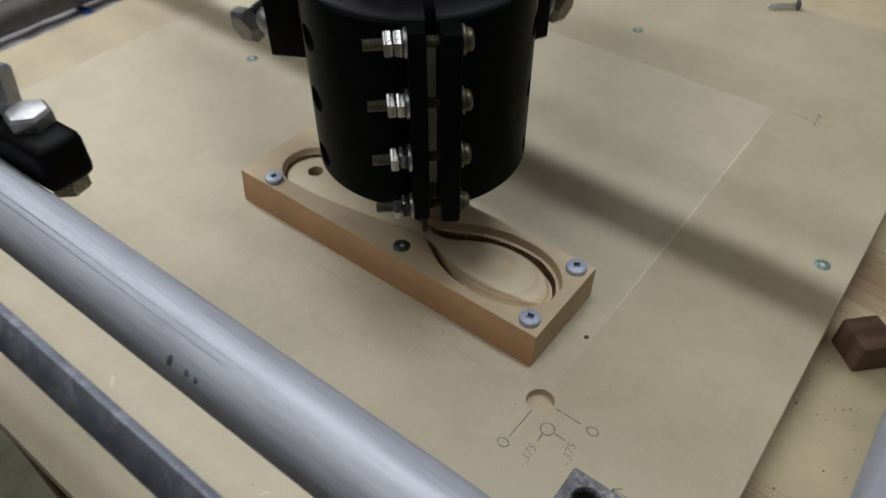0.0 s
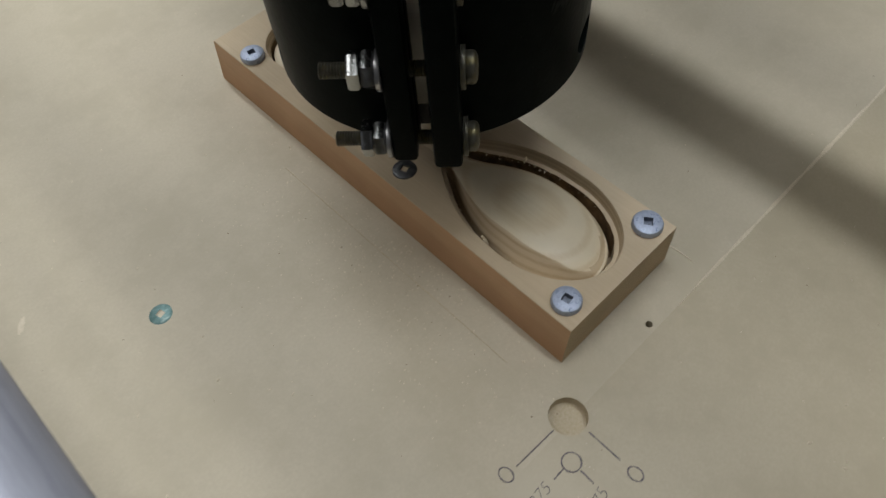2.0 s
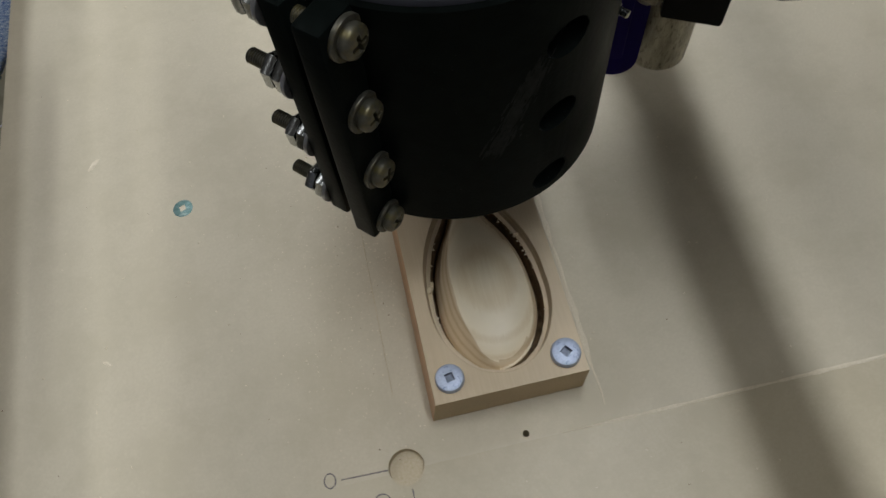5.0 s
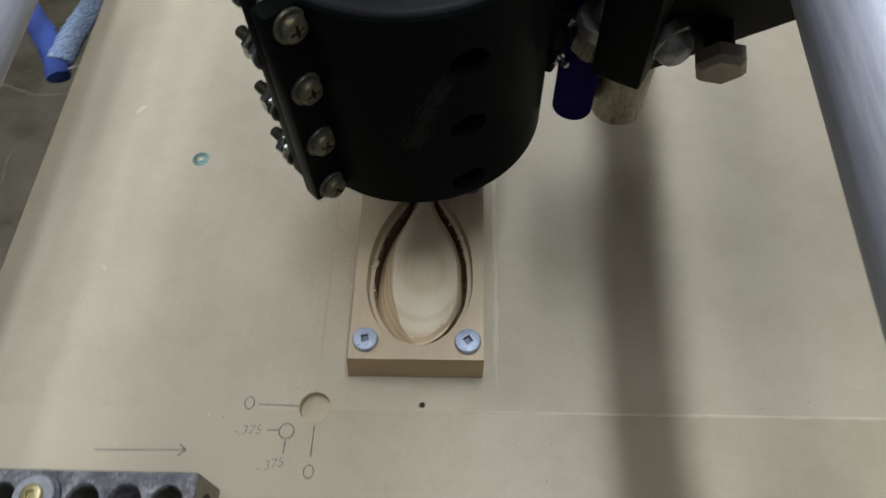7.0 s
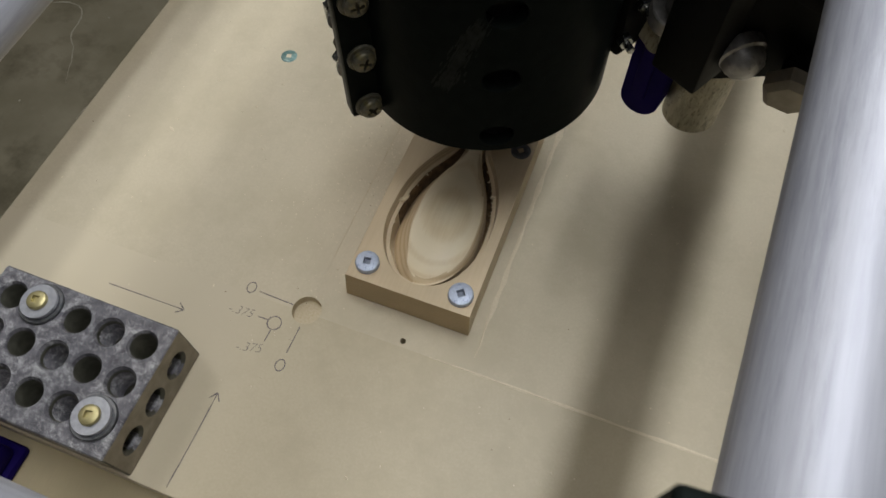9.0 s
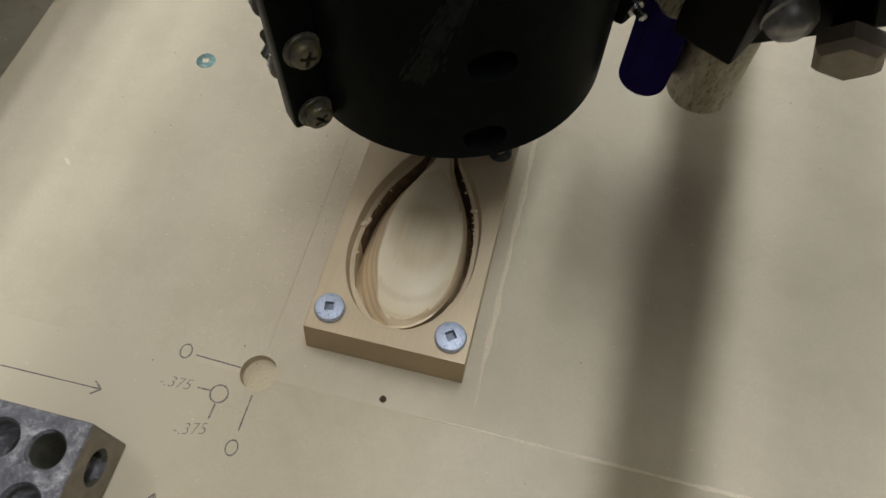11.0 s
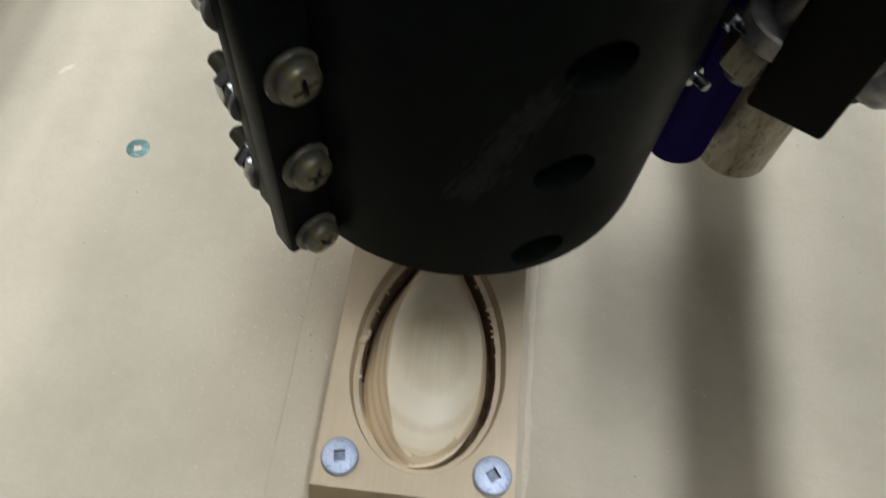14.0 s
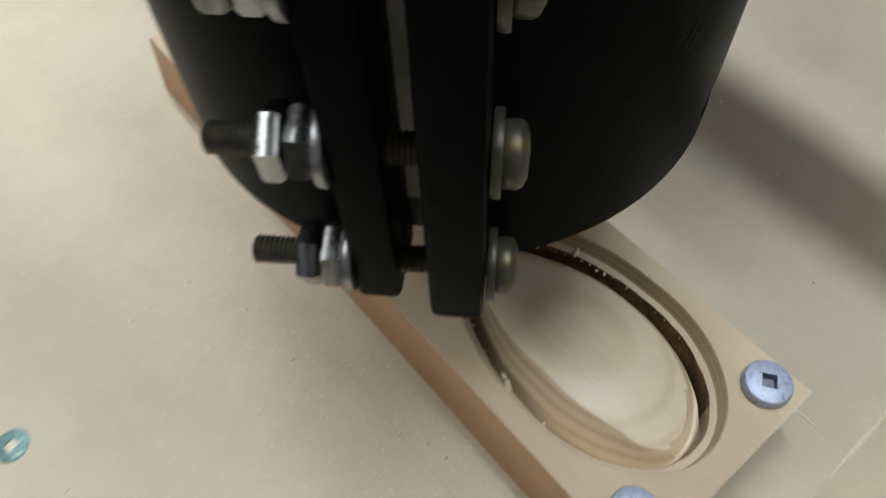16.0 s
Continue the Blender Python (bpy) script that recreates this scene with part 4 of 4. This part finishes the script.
post = thing("wood_stop", "dark stained wooden stop block against the bed's edge", "wood block", at=pose(0.1153, -0.1141, -0.019, rz=46.7))
part("block", box(-0.0095, 0.0095, -0.0090, 0.0090, 0, 0.0170, 0.0011, 2), DARK_WOOD, post)
bm = box(0.005, 0.19, 0.4520, 0.500, -0.019, -0.013, 0.002)
bmesh.ops.subdivide_edges(bm, edges=[e for e in bm.edges if e.calc_length() > 0.02], cuts=24, use_grid_fill=True)
for v in bm.verts:
    if v.co.z > -0.017:
        v.co.z += 0.0025 * noise.noise(v.co * 90) + 0.0012 * noise.noise(v.co * 300)
wrap = thing("plastic_wrapper", "crumpled white plastic wrapper with a blue mark behind the bed", "wrapper")
part("film", bm, WHITE_FILM, wrap)
part("blue_mark", box(0.082, 0.088, 0.4535, 0.492, -0.0108, -0.0100, 0.0003, 1), FABRIC_DARK, wrap, "printed dark blue stripe")


def ribbon(name, pts, w, h, mat, parent, label, seed=1):
    """A soft band of oval section through the points, with an uneven nap."""
    bm = bmesh.new()
    P = [Vector(p) for p in pts]
    n, rings = 60, []
    for k in range(n + 1):
        u = k / n * (len(P) - 1)
        i = min(int(u), len(P) - 2)
        f = u - i
        c = P[i].lerp(P[i + 1], f * f * (3 - 2 * f) if len(P) > 2 else f)
        d = (P[i + 1] - P[i]).normalized()
        side = Vector((-d.y, d.x, 0)).normalized()
        ring = []
        for j in range(20):
            a = 2 * math.pi * j / 20
            q = side * w * math.cos(a) + Vector((0, 0, h * math.sin(a)))
            ring.append(bm.verts.new(c + q * (1 + 0.16 * noise.noise((c + q) * 420 + Vector((seed, 0, 0))))))
        rings.append(ring)
    for u, v in zip(rings, rings[1:]):
        for j in range(20):
            bm.faces.new((u[j], u[(j + 1) % 20], v[(j + 1) % 20], v[j]))
    bm.faces.new(rings[0])
    bm.faces.new(rings[-1])
    return part(name, bm, mat, parent, label)


cloth = thing("cloth_strap", "fuzzy blue and white cloth strap hanging beside the bed", "cloth")
ribbon("pale_band", [(-0.1885, 0.196, -0.024), (-0.184, 0.222, -0.022), (-0.174, 0.262, -0.022), (-0.166, 0.33, -0.024)], 0.0085, 0.004, FABRIC, cloth, "whitish fuzzy side of the strap", 1)
ribbon("dark_band", [(-0.1860, 0.186, -0.026), (-0.192, 0.199, -0.025), (-0.205, 0.220, -0.026), (-0.232, 0.255, -0.034), (-0.26, 0.285, -0.05)], 0.0070, 0.004, FABRIC_DARK, cloth, "deep blue side of the strap", 5)
part("thread", stroke([(-0.183 + 0.0008 * k, 0.190 + 0.0003 * k, -0.024) for k in range(14)], 0.0016, 0.0006), WHITE_FILM, cloth, "white thread end")
loose = thing("loose_screw", "small dark loose screw lying on the bed", "screw", at=pose(0.4085, 0.0225, RIM + 0.0042, 0, 88, -52))
part("screw_head", lathe([(0.0014, 0), (0.0042, 0.0022), (0.0042, 0.0026), (0, 0.0028)], 20), SCREW_DARK, loose)
part("shank", lathe([(0.0004, -0.022), (0.0014, -0.018), (0.0014, 0)], 12), ZINC, loose)
solid("side_board", box(0.4215, 0.60, -0.30, 0.46, -0.019, -0.004, 0.001, 1), PLYWOOD, "weathered plywood strip beside the bed", "board", kind="structure")


def floor_cracks():
    """Pale filled cracks that wander over the concrete."""
    rng = random.Random(12)
    bm = bmesh.new()
    for x, y, a, steps in ((-1.00, 0.55, 2.3, 40), (-0.78, 0.95, 3.6, 34), (-0.86, 0.80, 4.4, 26), (-0.55, 0.30, 2.0, 30), (-1.3, 1.2, 0.4, 36)):
        pts = []
        for k in range(steps):
            pts.append((x, y, -0.8598))
            a += rng.gauss(0, 0.22)
            x, y = x + 0.014 * math.cos(a), y + 0.014 * math.sin(a)
        bm = stroke(pts, 0.006, 0.0004, bm=bm, taper=True)
    for k in range(120):
        x, y, r = rng.uniform(-1.6, -0.2), rng.uniform(-0.4, 1.8), rng.uniform(0.001, 0.005)
        bm = stroke([(x, y, -0.8598), (x + r, y + r * rng.uniform(-1, 1), -0.8598)], r, 0.0004, bm=bm)
    solid("floor_cracks", bm, CRACK, "pale cracks and specks in the concrete floor", "floor", kind="stuff")


floor_cracks()
b = stroke([(0.0590 + 0.0006 * noise.noise(Vector((k * .4, 0, 0))), -0.008 + 0.004 * k, 0) for k in range(42)], 0.0030, 0.00022, taper=True)
solid("dust_ridge", b, DUST, "pale line of wood dust along the blank", "wood dust", kind="stuff")


b = stroke([(0.042 + 0.004 * k, -0.0140 + 0.0001 * noise.noise(Vector((k * .7, 0, 0))), RIM) for k in range(55)], 0.0019, 0.00018, taper=True)
solid("dust_line", b, DUST, "pale dusty step along the milled field", "wood dust", kind="stuff")
b = stroke([(-0.0120, 0.012 + 0.004 * k, RIM) for k in range(30)], 0.0005, 0.0001)
solid("dust_line", b, MDF_CUT, "pale dusty step along the milled field", "wood dust", kind="stuff")


def build_chips():
    """Loose crumbs of wood dust on the bed."""
    rng = random.Random(9)
    bm = bmesh.new()
    for k in range(260):
        x, y = rng.uniform(-0.15, 0.25), rng.uniform(-0.09, 0.25)
        if -0.001 < x < WX + 0.001 and -0.001 < y < WY + 0.001:
            continue
        z = 0 if x > -0.0120 and y > -0.0140 else RIM
        s = rng.uniform(0.00012, 0.00045)
        a = rng.uniform(0, 6.28)
        c, d = Vector((math.cos(a), math.sin(a), 0)) * s * rng.uniform(1, 2.4), Vector((-math.sin(a), math.cos(a), 0)) * s
        o = Vector((x, y, z))
        v = [bm.verts.new(o + c), bm.verts.new(o + d), bm.verts.new(o - c), bm.verts.new(o - d), bm.verts.new(o + Vector((0, 0, s)))]
        for i in range(4):
            bm.faces.new((v[i], v[(i + 1) % 4], v[4]))
    for k in range(700):
        x, y = -0.003 - abs(rng.gauss(0, 0.024)), rng.gauss(0.068, 0.036)
        o, s = Vector((x, y, RIM if x < -0.012 else 0)), rng.uniform(0.00010, 0.00032)
        v = [bm.verts.new(o + Vector((math.cos(i * 1.57 + k), math.sin(i * 1.57 + k), 0)) * s * rng.uniform(0.6, 1.6)) for i in range(4)] + [bm.verts.new(o + Vector((0, 0, s * 0.8)))]
        for i in range(4):
            bm.faces.new((v[i], v[(i + 1) % 4], v[4]))
    for k in range(1800):
        x, y = rng.uniform(-0.02, 0.30), rng.uniform(-0.165, -0.0975)
        if 0.101 < x < 0.13 and -0.127 < y < -0.101:
            continue
        if noise.noise(Vector((x * 45, y * 45, 3))) < -0.05:
            continue
        o, s = Vector((x, y, -0.0190)), rng.uniform(0.00012, 0.00045)
        v = [bm.verts.new(o + Vector((math.cos(i * 1.57 + k), math.sin(i * 1.57 + k), 0)) * s * rng.uniform(0.6, 1.6)) for i in range(4)] + [bm.verts.new(o + Vector((0, 0, s * 0.7)))]
        for i in range(4):
            bm.faces.new((v[i], v[(i + 1) % 4], v[4]))
    solid("wood_crumbs", bm, DUST, "scattered pale wood crumbs on the bed", "wood dust", kind="stuff")


build_chips()


def dark_specks():
    """Dark specks of dirt on the bed and the plywood."""
    rng = random.Random(31)
    bm = bmesh.new()
    for k in range(420):
        if k < 24:
            x, y, z = -0.008 - abs(rng.gauss(0, 0.03)), rng.gauss(0.07, 0.04), RIM
        elif k < 60:
            x, y, z = rng.uniform(-0.15, 0.25), rng.uniform(-0.09, 0.25), RIM
        else:
            x, y, z = rng.uniform(-0.02, 0.30), rng.uniform(-0.16, -0.098), -0.019
            if noise.noise(Vector((x * 60, y * 60, 7))) < 0.05:
                continue
        if -0.002 < x < WX + 0.002 and -0.002 < y < WY or (x - 0.1153) ** 2 + (y + 0.1141) ** 2 < 0.0002:
            continue
        s = rng.uniform(0.00010, 0.0003) * (2.2 if z < 0 else 1)
        o = Vector((x, y, z if x < -0.012 or y < -0.014 else 0))
        v = [bm.verts.new(o + Vector((math.cos(i * 1.57 + k), math.sin(i * 1.57 + k), 0)) * s * rng.uniform(0.5, 1.7)) for i in range(4)] + [bm.verts.new(o + Vector((0, 0, s * 0.5)))]
        for i in range(4):
            bm.faces.new((v[i], v[(i + 1) % 4], v[4]))
    solid("dirt_specks", bm, DARK_WOOD, "scattered dark specks of dirt on the boards", "dirt", kind="stuff")


dark_specks()


def blob(name, mat, label, category, at, sx, sy, sz, seed, parent=None):
    """A small torn lump."""
    bm = bmesh.new()
    bmesh.ops.create_icosphere(bm, subdivisions=3, radius=1)
    for v in bm.verts:
        k = 1 + 0.45 * noise.noise(v.co * 1.7 + Vector((seed, 0, 0))) + 0.25 * noise.noise(v.co * 4 + Vector((0, seed, 0)))
        v.co = Vector((v.co.x * sx, v.co.y * sy, v.co.z * sz)) * k
    if parent:
        bmesh.ops.transform(bm, matrix=at, verts=bm.verts)
        return part(name, bm, mat, parent, label)
    return solid(name, bm, mat, label, category, at=at)


blob("paint_smear", DUST, "pale smear of filler on the bed", "smear", pose(-0.1172, 0.1393, RIM, rz=55), 0.0030, 0.0011, 0.00025, 2)
blob("paint_smear", DUST, "pale smear of filler on the bed", "smear", pose(-0.1120, 0.0480, RIM, rz=-35), 0.0018, 0.0006, 0.0002, 5)
work = bpy.data.objects["workpiece"]
blob("torn_fibre", CARVED, "pale torn fibres bridging the groove", "", pose(0.0087, 0.0417, 0.0150, rz=40), 0.0019, 0.0009, 0.0009, 3, work)
blob("torn_fibre", CARVED, "", "", pose(0.0100, 0.0440, 0.0145, rz=80), 0.0012, 0.0006, 0.0007, 8, work)
blob("torn_fibre", CARVED, "", "", pose(0.0440, 0.0560, 0.0150, rz=20), 0.0013, 0.0006, 0.0007, 9, work)
rail = [o for o in bpy.data.objects if o.name.startswith("rail_tube")][0]
for y, a, r in ((0.0378, 10, 0.0011), (0.0311, 10, 0.0008), (0.0275, 9, 0.0007)):
    c, n = Vector((LX(y), y, 0.1036)), Vector((-math.cos(radians(a + 25)), 0, math.sin(radians(a + 25))))
    spot = blob("rust_spot", SEAM, "dark pit in the zinc", "", Matrix.Translation(c + n * 0.0117) @ n.to_track_quat("Z", "Y").to_matrix().to_4x4(), r, r * 1.3, 0.0001, y * 300 + 4, rail)
    spot.matrix_parent_inverse = rail.matrix_world.inverted()


def build_fixture(x, y, z, hx, hy):
    ob = thing("lamp_tray", "white lamp tray hung from the ceiling, out of view", "ceiling light", "workshop lights", pose(x, y, z))
    part("tray", box(-hx, hx, -hy, hy, 0, 0.05, 0.006), FIXTURE, ob)
    for k in (-0.8, 0.8):
        part("hanger", rod(0.003, 0.05, LAMP_Z + 0.25 - z, 12, m=pose(hx * k, hy * k, 0)), ZINC, ob)


build_fixture(0.065, LAMP_Y, TUBE_Z, 0.15, 0.62)
# trays added over the two unseen fill panels
build_fixture(-0.70, 0.50, LAMP_Z, 0.22, 0.55)
build_fixture(0.30, -0.58, LAMP_Z, 0.28, 0.28)
